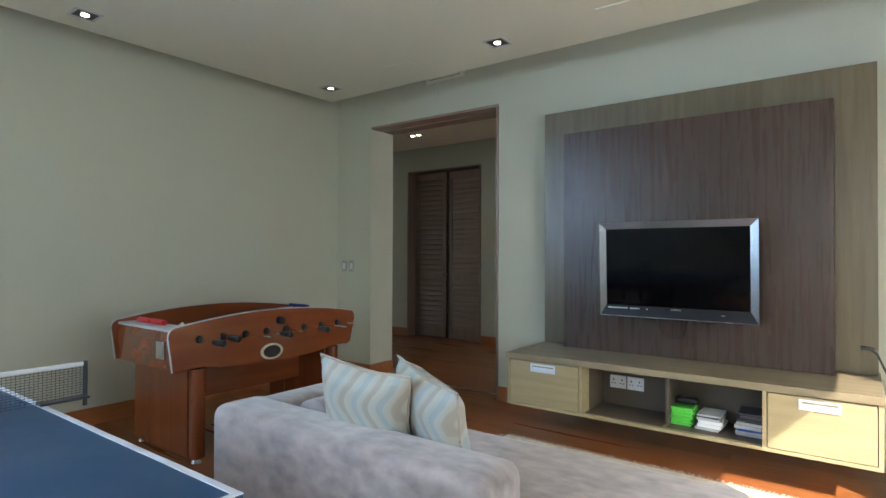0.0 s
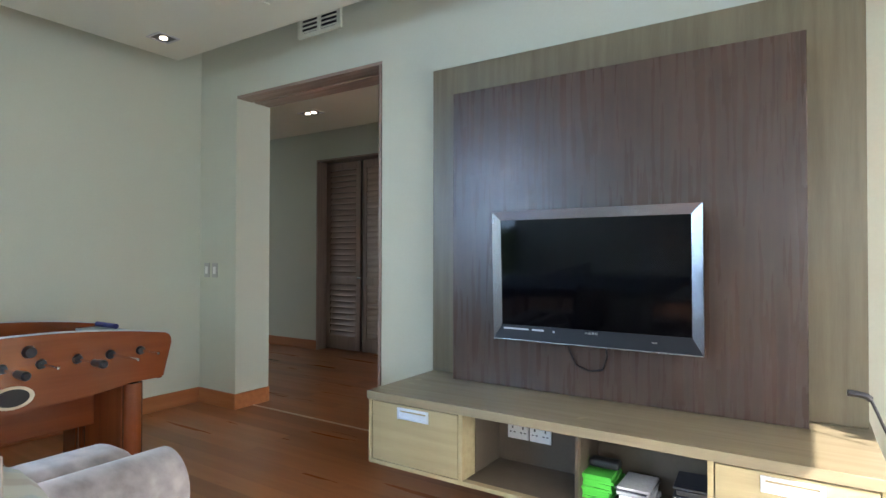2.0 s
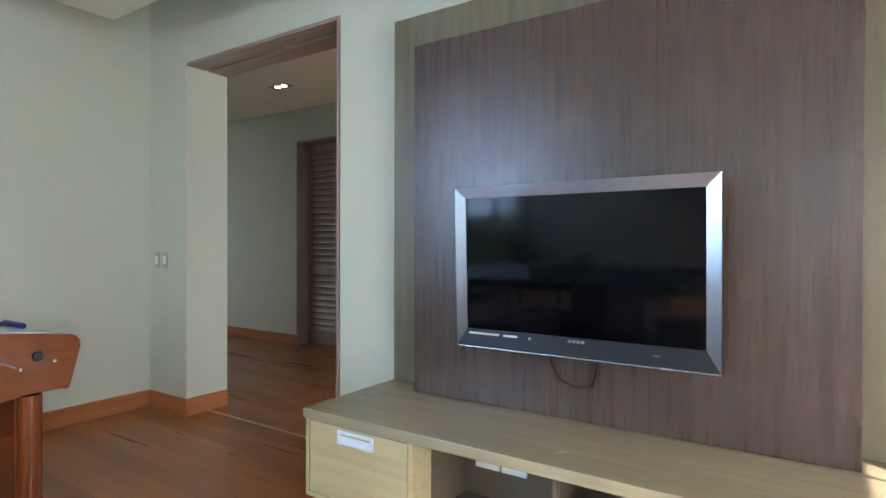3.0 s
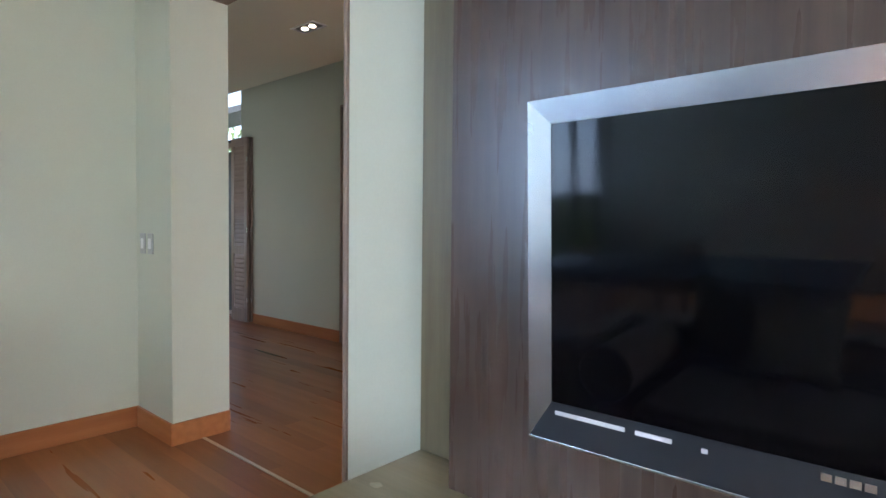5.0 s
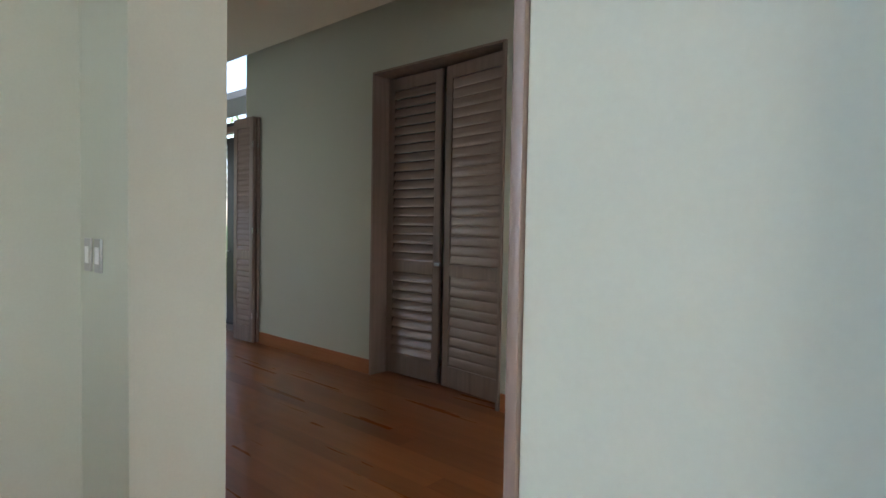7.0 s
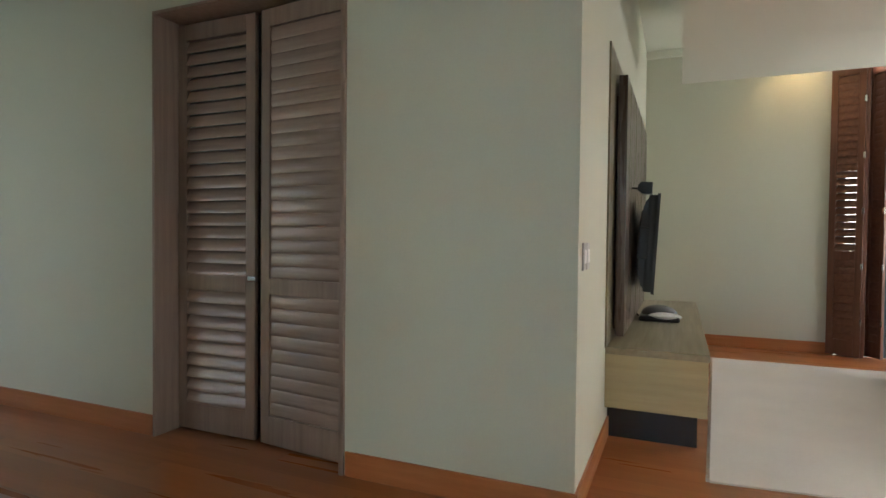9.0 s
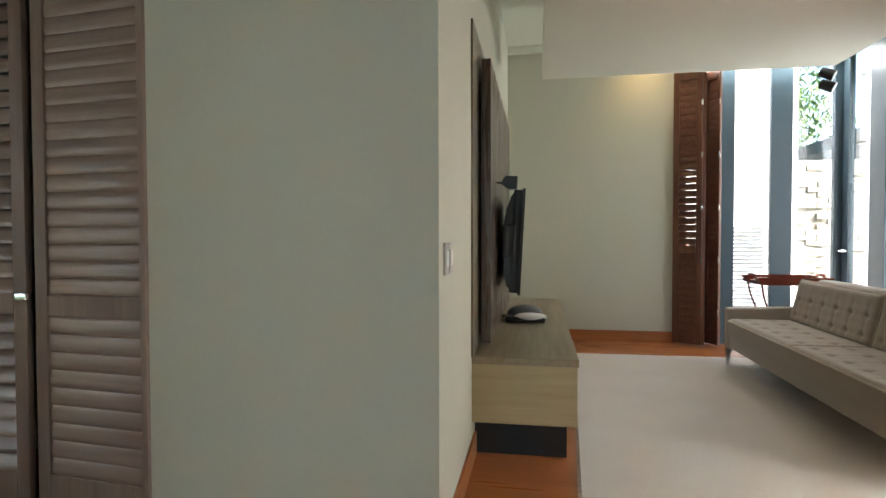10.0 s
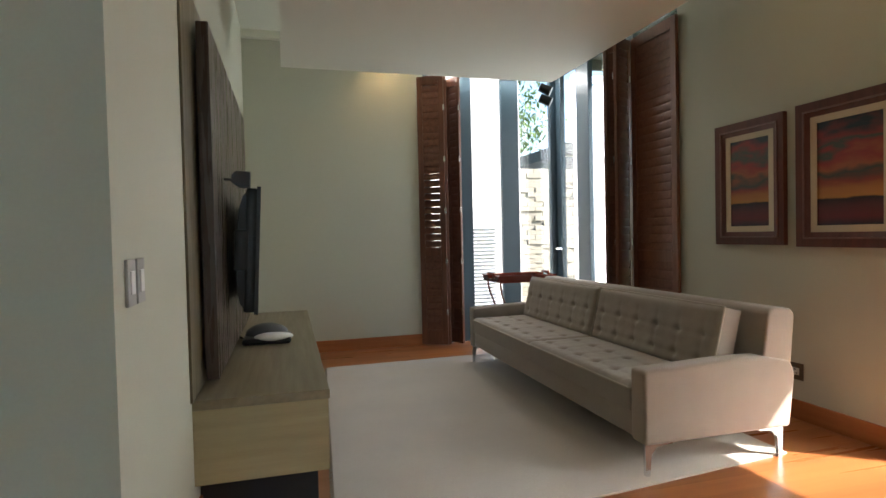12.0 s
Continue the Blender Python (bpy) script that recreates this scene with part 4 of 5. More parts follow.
# ---- games room ----
def football_table():
    t = thing("football_table", (-3.9, 2.47, 0), "cherry-wood football table with black handles and chrome rods", "football table")
    hw, hl = 0.40, 0.77
    outline = [(-0.77, 0.62), (-0.80, 0.84)]
    outline += [(-0.745 + 0.055 * math.cos(a), 0.85 + 0.055 * math.sin(a)) for a in [math.pi * (1 - 0.1 * q) for q in range(5)]]
    outline += [(-0.70 + 1.4 * i / 14, 0.912 + 0.055 * (1 - (2 * i / 14 - 1) ** 2)) for i in range(15)]
    outline += [(0.74 + 0.055 * math.cos(a), 0.85 + 0.055 * math.sin(a)) for a in [math.pi * (0.4 - 0.1 * q) for q in range(5)]]
    outline += [(0.795, 0.84), (0.745, 0.64)]
    outline += [(0.6 - 1.2 * i / 12, 0.64 - 0.055 * (1 - (2 * i / 12 - 1) ** 2)) for i in range(13)]
    for sx in (-1, 1):
        part("side_panel", prism(B(), outline, 0, sx * hw - 0.016, sx * hw + 0.016), M_CHERRY, t)
        part("edge_trim", tube(B(), [(sx * (hw + 0.0), y, z + 0.002) for y, z in outline[:28]], 0.006, 6), M_SILVER, t, "silver edging strip")
    for sy in (-1, 1):
        part("end_panel", bx(B(), -hw + 0.016, hw - 0.016, sy * 0.74 - 0.015, sy * 0.74 + 0.015, 0.62, 0.875, 0.004), M_CHERRY, t)
        part("end_cap", bx(B(), -hw + 0.016, hw - 0.016, sy * 0.68 - 0.085, sy * 0.68 + 0.085, 0.872, 0.888, 0.006), M_SILVER, t, "silver end capping")
        part("ball_return", bx(B(), 0.20, 0.30, sy * 0.76 - 0.02, sy * 0.76 + 0.02, 0.69, 0.81, 0.008), M_CHROME, t, "chrome ball return cup")
        part("leg_panel", bx(B(), -hw + 0.01, hw - 0.06, sy * 0.585 - 0.054, sy * 0.585 + 0.054, 0.035, 0.62, 0.004), M_CHERRYZ, t)
        for sx in (-1, 1):
            leg = part("leg", cyl(B(), (sx * (hw - 0.035), sy * 0.585, 0.035), (sx * (hw - 0.035), sy * 0.585, 0.62), 0.052, 0.052, 24), M_CHERRYZ, t)
            part("foot", cyl(B(), (sx * (hw - 0.035), sy * 0.585, 0), (sx * (hw - 0.035), sy * 0.585, 0.035), 0.036, 0.022, 20), M_CHROME, leg, "chrome levelling foot")
    part("stretcher", bx(B(), -0.02, 0.02, -0.56, 0.56, 0.33, 0.61, 0.003), M_CHERRY, t)
    part("playing_field", bx(B(), -hw + 0.016, hw - 0.016, -0.725, 0.725, 0.70, 0.715), M_PITCH, t, "green playing field")
    part("underside", bx(B(), -hw + 0.016, hw - 0.016, -0.725, 0.725, 0.625, 0.66), M_CHERRY, t)
    man = bx(bx(bx(B(), -0.012, 0.012, -0.008, 0.008, -0.075, 0.03, 0.003), -0.018, 0.018, -0.010, 0.010, -0.02, 0.04, 0.004), -0.010, 0.010, -0.010, 0.010, 0.04, 0.065, 0.004)
    man_me = {False: mesh_of("figure", man.copy(), M_WHITE), True: mesh_of("figure", man, M_BLACK)}
    for k in range(8):
        y = -0.60 + 1.2 * k / 7
        out = 0.20 if k % 3 != 1 else 0.10
        s = 1 if k in (0, 1, 3, 5) else -1
        rod = part("rod", cyl(B(), (-hw - 0.02 - (0.0 if s > 0 else out), y, 0.815), (hw + 0.03 + (out + 0.08), y, 0.815), 0.0075, 0.0075, 10), M_CHROME, t)
        if s > 0:
            part("handle", cyl(cyl(B(), (hw + out, y, 0.815), (hw + out + 0.10, y, 0.815), 0.018, 0.022, 14), (hw + out + 0.10, y, 0.815), (hw + out + 0.112, y, 0.815), 0.022, 0.014, 14), M_BLACK, rod, "black moulded handle")
        part("bearing", cyl(B(), (hw + 0.016, y, 0.815), (hw + 0.034, y, 0.815), 0.026, 0.022, 16), M_BLACK, rod)
        for j in range(3 if k % 2 else 2):
            share("figure", man_me[k % 2 == 0], rod, pose(-0.2 + 0.2 * j, y, 0.815, random.choice((0, 65, -50, 90))))
    bm = B()
    c, h = (0.0, 0.765), 0.0
    oval = Matrix.Translation((0, -0.04, 0.665)) @ Matrix.Diagonal((1, 1.75, 1.05, 1))
    for nm, a, b, rad, m in (("ball_cup_rim", hw + 0.016, hw + 0.024, 0.055, M_CREAM), ("ball_cup", hw + 0.0245, hw + 0.026, 0.042, M_BLACK)):
        bm = cyl(B(), (a, 0, 0), (b, 0, 0), rad, rad, 28)
        bmesh.ops.transform(bm, matrix=oval, verts=bm.verts)
        part(nm, bm, m, t)
    part("knob", cyl(B(), (hw + 0.016, 0.03, 0.885), (hw + 0.05, 0.03, 0.885), 0.032, 0.026, 18), M_BLACK, t)
    for j in range(2):
        part("score_counter", cyl(B(), (-0.28 + 0.19 * j, -0.66, 0.905), (-0.11 + 0.19 * j, -0.66, 0.905), 0.019, 0.019, 12), M_RED, t, "red score slider")
        part("score_counter", cyl(B(), (-0.35 + 0.13 * j, 0.72, 0.908), (-0.23 + 0.13 * j, 0.72, 0.908), 0.017, 0.017, 12), M_BLUE, t, "navy score slider")


football_table()


def tennis_table():
    t = thing("table_tennis_table", (-2.66, -0.02, 0), "blue table-tennis table with white edge lines and net", "table")
    part("tabletop", bx(B(), -1.37, 1.37, -0.7625, 0.7625, 0.735, 0.76, 0.003), M_PPBLUE, t)
    bm = B()
    for s in (-1, 1):
        bx(bm, -1.37, 1.37, s * 0.7525 - 0.011, s * 0.7525 + 0.011, 0.7601, 0.7625)
        bx(bm, s * 1.359 - 0.011, s * 1.359 + 0.011, -0.7415, 0.7415, 0.7601, 0.7625)
    bx(bm, -1.348, 1.348, -0.002, 0.002, 0.7601, 0.7622)
    part("line", bm, M_PPLINE, t, "white painted lines")
    part("apron", bx(bx(B(), -1.33, 1.33, -0.73, -0.70, 0.67, 0.735), -1.33, 1.33, 0.70, 0.73, 0.67, 0.735), M_BFRAME, t)
    for x in (-1.0, -0.3, 0.3, 1.0):
        for y in (-0.55, 0.55):
            part("leg", cyl(B(), (x, y, 0), (x, y, 0.735), 0.02), M_BFRAME, t)
    n = thing("net", (-2.66, -0.02, 0.762), "black table-tennis net with a white tape on clamps", "net")
    bm = B()
    for i in range(13):
        bx(bm, -0.001, 0.001, -0.90, 0.90, 0.006 + 0.0105 * i, 0.0075 + 0.0105 * i)
    for i in range(120):
        bx(bm, -0.001, 0.001, -0.895 + 0.015 * i, -0.894 + 0.015 * i, 0.004, 0.142)
    part("mesh", bm, M_NET, n)
    part("tape", bx(B(), -0.004, 0.004, -0.905, 0.905, 0.138, 0.156, 0.002), M_PPLINE, n, "white net tape")
    for s in (-1, 1):
        part("post", cyl(B(), (0, s * 0.91, -0.03), (0, s * 0.91, 0.158), 0.009), M_BFRAME, n)
        part("clamp", bx(B(), -0.03, 0.03, s * 0.83 - 0.09, s * 0.83 + 0.09, 0.002, 0.012, 0.003), M_BFRAME, n)


tennis_table()


def soft_box(w, d, h, r, seg=4):
    return bx(B(), -w / 2, w / 2, -d / 2, d / 2, 0, h, r, seg)


def pillow(at, w, h, t, label):
    """A square scatter cushion, standing in local xz, with a piped seam."""
    c = thing("cushion", at, label, "cushion", "scatter cushions")
    bm, n, grid = B(), 16, {}
    for s in (1, -1):
        for i in range(n + 1):
            for j in range(n + 1):
                u, v = 2 * i / n - 1, 2 * j / n - 1
                edge = i in (0, n) or j in (0, n)
                if edge and s < 0:
                    grid[s, i, j] = grid[1, i, j]
                    continue
                pull = 1 - 0.12 * (1 - abs(u)) * abs(v) ** 3 * 1.0
                pull2 = 1 - 0.12 * (1 - abs(v)) * abs(u) ** 3
                puff = ((1 - u ** 4) * (1 - v ** 4)) ** 0.6
                wr = 0.006 * noise.noise(Vector((u * 3, v * 3, s)))
                grid[s, i, j] = bm.verts.new((u * w / 2 * pull2, s * (t / 2 * puff + (0 if edge else wr)), h / 2 + v * h / 2 * pull))
    for s in (1, -1):
        for i in range(n):
            for j in range(n):
                bm.faces.new((grid[s, i, j], grid[s, i + 1, j], grid[s, i + 1, j + 1], grid[s, i, j + 1]))
    ring = [(i, 0) for i in range(n)] + [(n, j) for j in range(n)] + [(i, n) for i in range(n, 0, -1)] + [(0, j) for j in range(n, -1, -1)]
    seam = [grid[1, i, j].co.copy() for i, j in ring]
    part("cover", bm, M_PILLOW, c, "wavy blue and cream striped satin cover")
    part("piping", tube(B(), seam, 0.006, 6), M_PIPE, c)


def daybed():
    s = thing("sofa", (0, 0, 0), "low mauve-grey suede sofa with rounded arms", "sofa")
    part("base", bx(B(), -2.50, -0.37, 1.42, 2.42, 0.06, 0.30, 0.03, 3), M_SUEDE, s)
    part("seat_cushion", bx(B(), -2.0, -0.36, 1.62, 2.46, 0.30, 0.43, 0.055, 4), M_SUEDE, s)
    part("end_cushion", bx(B(), -0.97, -0.37, 1.42, 1.68, 0.30, 0.425, 0.05, 4), M_SUEDE, s)
    part("backrest", bx(B(), -2.53, -0.97, 1.38, 1.66, 0.06, 0.655, 0.06, 5), M_SUEDE, s)
    part("arm", bx(B(), -2.53, -2.27, 1.45, 2.43, 0.06, 0.65, 0.085, 6), M_SUEDE, s)
    part("bolster", cyl(B(), (-2.13, 1.68, 0.54), (-2.13, 2.44, 0.54), 0.135, 0.135, 32), M_SUEDE, s, "round suede bolster cushion")
    for x in (-2.4, -0.5):
        for y in (1.5, 2.3):
            part("foot", cyl(B(), (x, y, 0), (x, y, 0.06), 0.025), M_BLACK, s)


daybed()
pillow(pose(-1.77, 1.70, 0.475, 14, 6, 6), 0.485, 0.445, 0.16, "wavy blue and cream striped scatter cushion")
pillow(pose(-1.475, 1.82, 0.465, 15, 9, -20), 0.47, 0.445, 0.16, "wavy striped scatter cushion leaning beside another")

rug = thing("rug", (0, 0, 0.001), "pale patterned rug with a knotted fringe", "rug")
part("weave", bx(B(), -2.17, 1.0, 2.3, 3.60, 0, 0.012, 0.004), M_RUG1, rug)
bm = B()
random.seed(7)
for i in range(240):
    x = -2.17 + i * 3.17 / 240
    e = random.uniform(-0.012, 0.012)
    tube(bm, [(x, 3.59, 0.008), (x + e / 2, 3.62, 0.006), (x + e, 3.65 + random.uniform(-0.012, 0.012), 0.003)], 0.004, 4)
for i in range(90):
    y = 2.32 + i * 1.27 / 90
    e = random.uniform(-0.01, 0.01)
    tube(bm, [(-2.16, y, 0.008), (-2.20, y + e, 0.005), (-2.23 + random.uniform(-0.01, 0.01), y + e, 0.003)], 0.004, 4)
tagged(part("fringe", bm, M_PIPE, rug, "cream knotted fringe"), kind="stuff")

bag = thing("golf_bag", (0.30, 3.95, 0), "black golf bag with teal trim standing by the cabinet", "golf bag")
part("tube_body", cyl(B(), (0, 0, 0.02), (-0.01, 0.02, 0.66), 0.115, 0.125, 24), M_BAGGY, bag)
part("rim", tube(B(), [(-0.01 + 0.13 * math.cos(a), 0.02 + 0.13 * math.sin(a), 0.66) for a in [2 * math.pi * i / 24 for i in range(25)]], 0.016), M_BLACK, bag)
part("pocket", bx(B(), -0.12, 0.08, -0.19, -0.08, 0.12, 0.45, 0.03, 3), M_TEAL, bag, "teal zipped pocket")
part("base_ring", cyl(B(), (0, 0, 0), (0, 0, 0.03), 0.125, 0.125, 24), M_BLACK, bag)
for k, (a, b) in enumerate((((0.13, 4.0, 0.63), (0.055, 4.0, 0.82)), ((0.30, 3.97, 0.60), (0.34, 3.93, 0.92)), ((0.35, 4.0, 0.60), (0.44, 4.05, 0.95)))):
    g = thing("golf_club", (0, 0, 0), "golf club with a dark head leaning in the bag", "golf club", "golf clubs")
    low = Vector(a) + (Vector((0.30, 3.95, 0.25)) - Vector(a)) * 0.8
    part("shaft", tube(B(), [low, a, b], 0.006), M_BLACK if k == 0 else M_CHROME, g)
    d = Vector(b)
    part("head", tube(B(), [d, d + Vector((-0.015, -0.002, 0.012)), d + Vector((-0.045, -0.008, 0.018)), d + Vector((-0.075, -0.012, 0.02))], 0.013), M_BLACK, g, "dark steel club head")


# ---- lounge ----
def tufted(w, d, h, nx, ny, depth=0.022, n=15, plain=0.0):
    """A buttoned cushion lying in local xy."""
    bm, grid = B(), {}
    N, Q = nx * n, ny * n
    for i in range(N + 1):
        for j in range(Q + 1):
            u, v = i / N, j / Q
            e = min(u * w, (1 - u) * w, v * d, (1 - v) * d)
            z = h - 0.028 * max(0, 1 - e / 0.035) ** 2
            a, b = u * nx, (v - plain) / (1 - plain) * ny
            fade = 1.0 if b > 0 else math.exp(-(b / 0.25) ** 2)
            ca, cb = math.floor(min(a, nx - 0.001)) + 0.5, math.floor(max(0, min(b, ny - 0.001))) + 0.5
            r = math.hypot((a - ca) * w / nx, (b - cb) * d / ny)
            z -= depth * math.exp(-(r / 0.032) ** 2)
            for q in (abs(a - ca) * w / nx, abs(b - cb) * d / ny):
                z -= 0.005 * fade * math.exp(-(q / 0.011) ** 2)
            z += 0.004 * math.sin(math.pi * (a % 1)) * math.sin(math.pi * (b % 1))
            grid[i, j] = bm.verts.new((u * w - w / 2, v * d - d / 2, z))
    for i in range(N):
        for j in range(Q):
            bm.faces.new((grid[i, j], grid[i + 1, j], grid[i + 1, j + 1], grid[i, j + 1]))
    ring = [(i, 0) for i in range(N)] + [(N, j) for j in range(Q)] + [(i, Q) for i in range(N, 0, -1)] + [(0, j) for j in range(Q, 0, -1)]
    low = [bm.verts.new((grid[k].co.x, grid[k].co.y, 0)) for k in ring]
    for k in range(len(ring)):
        l = (k + 1) % len(ring)
        bm.faces.new((grid[ring[k]], low[k], low[l], grid[ring[l]]))
    bm.faces.new(low)
    return bm


def corners(w, d, z):
    return [(-w / 2, -d / 2, z), (w / 2, -d / 2, z), (w / 2, d / 2, z), (-w / 2, d / 2, z), (-w / 2, -d / 2, z)]


def lounge_sofa():
    Y0, Y1, XF, XB = 8.10, 11.13, -1.13, -0.10
    s = thing("sofa", (0, 0, 0), "long beige buttoned three-seat sofa on chrome legs", "sofa")
    part("seat_frame", bx(B(), XF + 0.012, XB - 0.03, Y0 + 0.13, Y1 - 0.13, 0.20, 0.345, 0.012, 3), M_LINEN, s)
    arm = [(XF, 0.185), (XB - 0.03, 0.185), (XB + 0.01, 0.50), (XB - 0.02, 0.575), (-0.30, 0.615), (-0.55, 0.62), (XF, 0.60)]
    for a, b in ((Y0, Y0 + 0.135), (Y1 - 0.135, Y1)):
        bm = prism(B(), arm, 1, a, b)
        bmesh.ops.bevel(bm, geom=bm.edges[:], offset=0.022, segments=3, affect="EDGES", profile=0.5)
        part("arm", bm, M_LINEN, s)
    back = [(-0.36, 0.33), (-0.27, 0.87), (-0.235, 0.895), (-0.10, 0.885), (-0.07, 0.85), (-0.12, 0.33)]
    bm = prism(B(), back, 1, Y0 + 0.02, Y1 - 0.02)
    bmesh.ops.bevel(bm, geom=bm.edges[:], offset=0.018, segments=3, affect="EDGES", profile=0.5)
    part("backrest", bm, M_LINEN, s)
    mid = (Y0 + Y1) / 2
    L = (Y1 - Y0 - 0.27) / 2
    for c in (mid - L / 2, mid + L / 2):
        m = pose(-0.765, c, 0.345, 0, 0, 90)
        q = part("seat_cushion", tufted(L - 0.006, 0.73, 0.155, 6, 3), M_LINEN, s, at=m)
        part("piping", tube(B(), corners(L - 0.008, 0.732, 0.128), 0.008, 6), M_PIPE, q)
        q = part("back_cushion", tufted(L - 0.03, 0.42, 0.15, 6, 2, 0.018, plain=0.27), M_LINEN, s, at=pose(-0.40, c, 0.665) @ pose(0, 0, 0, 0, -76, 0) @ pose(0, 0, -0.01, 0, 0, 90))
        part("piping", tube(B(), corners(L - 0.032, 0.422, 0.123), 0.008, 6), M_PIPE, q)
    for x, sx in ((XF + 0.03, 1), (XB - 0.09, -1)):
        for y, sy in ((Y0 + 0.03, 1), (Y1 - 0.03, -1)):
            bm = B()
            prism(bm, [(x - 0.012 * sx, 0.0), (x + 0.012 * sx, 0.0), (x + 0.022 * sx, 0.13), (x + 0.06 * sx, 0.17), (x + 0.16 * sx, 0.178), (x + 0.16 * sx, 0.19), (x - 0.018 * sx, 0.19)], 1, y - 0.012, y + 0.012)
            part("leg", bm, M_CHROME, s, "curved chrome leg")


lounge_sofa()
rug2 = thing("rug", (0, 0, 0.001), "cream wool rug under the lounge sofa", "rug")
part("weave", prism(B(), [(-2.81, 7.86), (-0.11, 8.15), (-0.06, 11.45), (-2.62, 11.40)], 2, 0, 0.011), M_RUG, rug2)
bm = B()
random.seed(9)
for i in range(150):
    y = 7.87 + i * 3.52 / 150
    x = -2.805 + 0.19 * i / 150
    tube(bm, [(x, y, 0.008), (x - 0.025, y + random.uniform(-0.008, 0.008), 0.003)], 0.004, 4)
tagged(part("fringe", bm, M_PIPE, rug2, "short cream fringe"), kind="stuff")

tray = thing("tray_table", pose(-0.43, 11.42, 0) @ Matrix.Diagonal((1.04, 1.1, 1.0, 1)), "red mahogany butler tray on curved dark legs", "side table")
bm = B()
bx(bm, -0.31, 0.31, -0.21, 0.21, 0.825, 0.837)
part("tray_base", bm, M_MAHOG, tray)
for sy in (-1, 1):
    part("tray_side", prism(B(), [(-0.31, 0.825), (0.31, 0.825), (0.345, 0.905), (-0.345, 0.905)], 1, sy * 0.22 - 0.008, sy * 0.22 + 0.008), M_MAHOG, tray)
for sx in (-1, 1):
    bm = B()
    for y0, y1, z0, z1 in ((-0.212, -0.06, 0.837, 0.905), (0.06, 0.212, 0.837, 0.905), (-0.06, 0.06, 0.837, 0.87), (-0.08, 0.08, 0.905, 0.935)):
        bx(bm, sx * 0.325 - 0.008, sx * 0.325 + 0.008, y0, y1, z0, z1, 0.002)
    part("tray_side", bm, M_MAHOG, tray)
    for sy in (-1, 1):
        part("leg", tube(B(), [(sx * 0.29, sy * 0.18, 0.825), (sx * 0.27, sy * 0.17, 0.70), (sx * 0.21, sy * 0.15, 0.52), (sx * 0.20, sy * 0.15, 0.30), (sx * 0.25, sy * 0.17, 0.10), (sx * 0.29, sy * 0.18, 0.0)], 0.011), M_FRAMEW, tray)


def painting(y0, y1, z0, z1, label):
    p = thing("painting", pose(R2E, (y0 + y1) / 2, z0, 0, 0, -90), label, "painting", "pair of paintings")
    w, h = y1 - y0, z1 - z0
    for nm, lo, hi, d0, d1, m in (("frame_moulding", 0.0, 0.055, 0.040, 0.034, M_FRAMEW), ("bead", 0.055, 0.066, 0.043, 0.043, M_BEAD), ("inner_moulding", 0.066, 0.10, 0.034, 0.022, M_FRAMEW), ("mount", 0.10, 0.145, 0.022, 0.022, M_CREAM)):
        bm = B()
        ring = [[bm.verts.new((sx * (w / 2 - e), -y, h / 2 + sz * (h / 2 - e))) for sx, sz in ((-1, -1), (1, -1), (1, 1), (-1, 1))] for e, y in ((lo, 0.002), (lo, d0), (hi, d1), (hi, 0.002))]
        for a, b in zip(ring, ring[1:]):
            for q in range(4):
                bm.faces.new((a[q], a[(q + 1) % 4], b[(q + 1) % 4], b[q]))
        part(nm, bm, m, p)
    part("canvas", bx(B(), -w / 2 + 0.14, w / 2 - 0.14, -0.016, -0.002, 0.14, h - 0.14), M_PAINT, p, "red and orange sunset over dark water")


painting(8.69, 9.35, 1.24, 2.20, "dark wood framed sunset painting with cream mount")
painting(7.86, 8.59, 1.23, 2.21, "larger dark wood framed sunset painting with cream mount")

ws = thing("spotlight", (-0.24, 11.2, 3.35), "small black twin spotlight hanging by the glazing", "spotlight")
part("bracket", tube(B(), [(-0.1, -0.2, -0.12), (0, -0.1, -0.22), (0.08, 0, -0.3)], 0.01), M_BLACK, ws)
part("head", cyl(B(), (0.02, 0, -0.36), (0.12, -0.06, -0.42), 0.05, 0.055), M_BLACK, ws)
part("head", cyl(B(), (0.02, 0, -0.48), (0.12, -0.06, -0.54), 0.05, 0.055), M_BLACK, ws)


# ---- outside ----
def plane(name, x0, x1, y0, y1, z, material, label, category):
    return tagged(part(name, bx(B(), x0, x1, y0, y1, z - 0.1, z), material), label, category, kind="structure")


plane("ground", -400, 400, -400, 400, -0.20, M_GRASS, "green lawn that reaches the horizon", "ground")
plane("pavement", -20, 12, 12.5, 30, -0.05, M_PAVE, "pale stone terrace outside the lounge", "pavement")
plane("terrace", -20, -3.7, 7.62, 12.45, -0.05, M_PAVE, "pale stone terrace outside the garden door", "pavement")
plane("pool", -30, -11, -14, -3, -0.12, M_WATER, "blue swimming pool in the lawn", "pool")
gw = thing("garden_wall", (0, 0, 0), "tall white garden wall in bright sun", "wall")
part("wall", bx(B(), -4.5, 1.35, 15.4, 15.7, -0.05, 4.4, 0.01), M_MASON, gw)
sl = mesh_of("slat", bx(B(), -0.45, 0.45, -0.02, 0.02, -0.012, 0.012), M_SILVER)
grille = part("grille", bx(B(), -0.1, 0.85, 15.37, 15.4, 0.0, 1.55), M_WHITE, gw, "slatted white grille")
for i in range(22):
    share("slat", sl, grille, pose(0.37, 15.35, 0.05 + 0.068 * i, 35))
sw = thing("stone_wall", (0, 0, 0), "stacked sandstone garden wall", "wall")
st = mesh_of("stone", bx(B(), -0.164, 0.164, -0.12, 0.12, -0.0455, 0.0455, 0.006, 1), M_STONE)
random.seed(3)
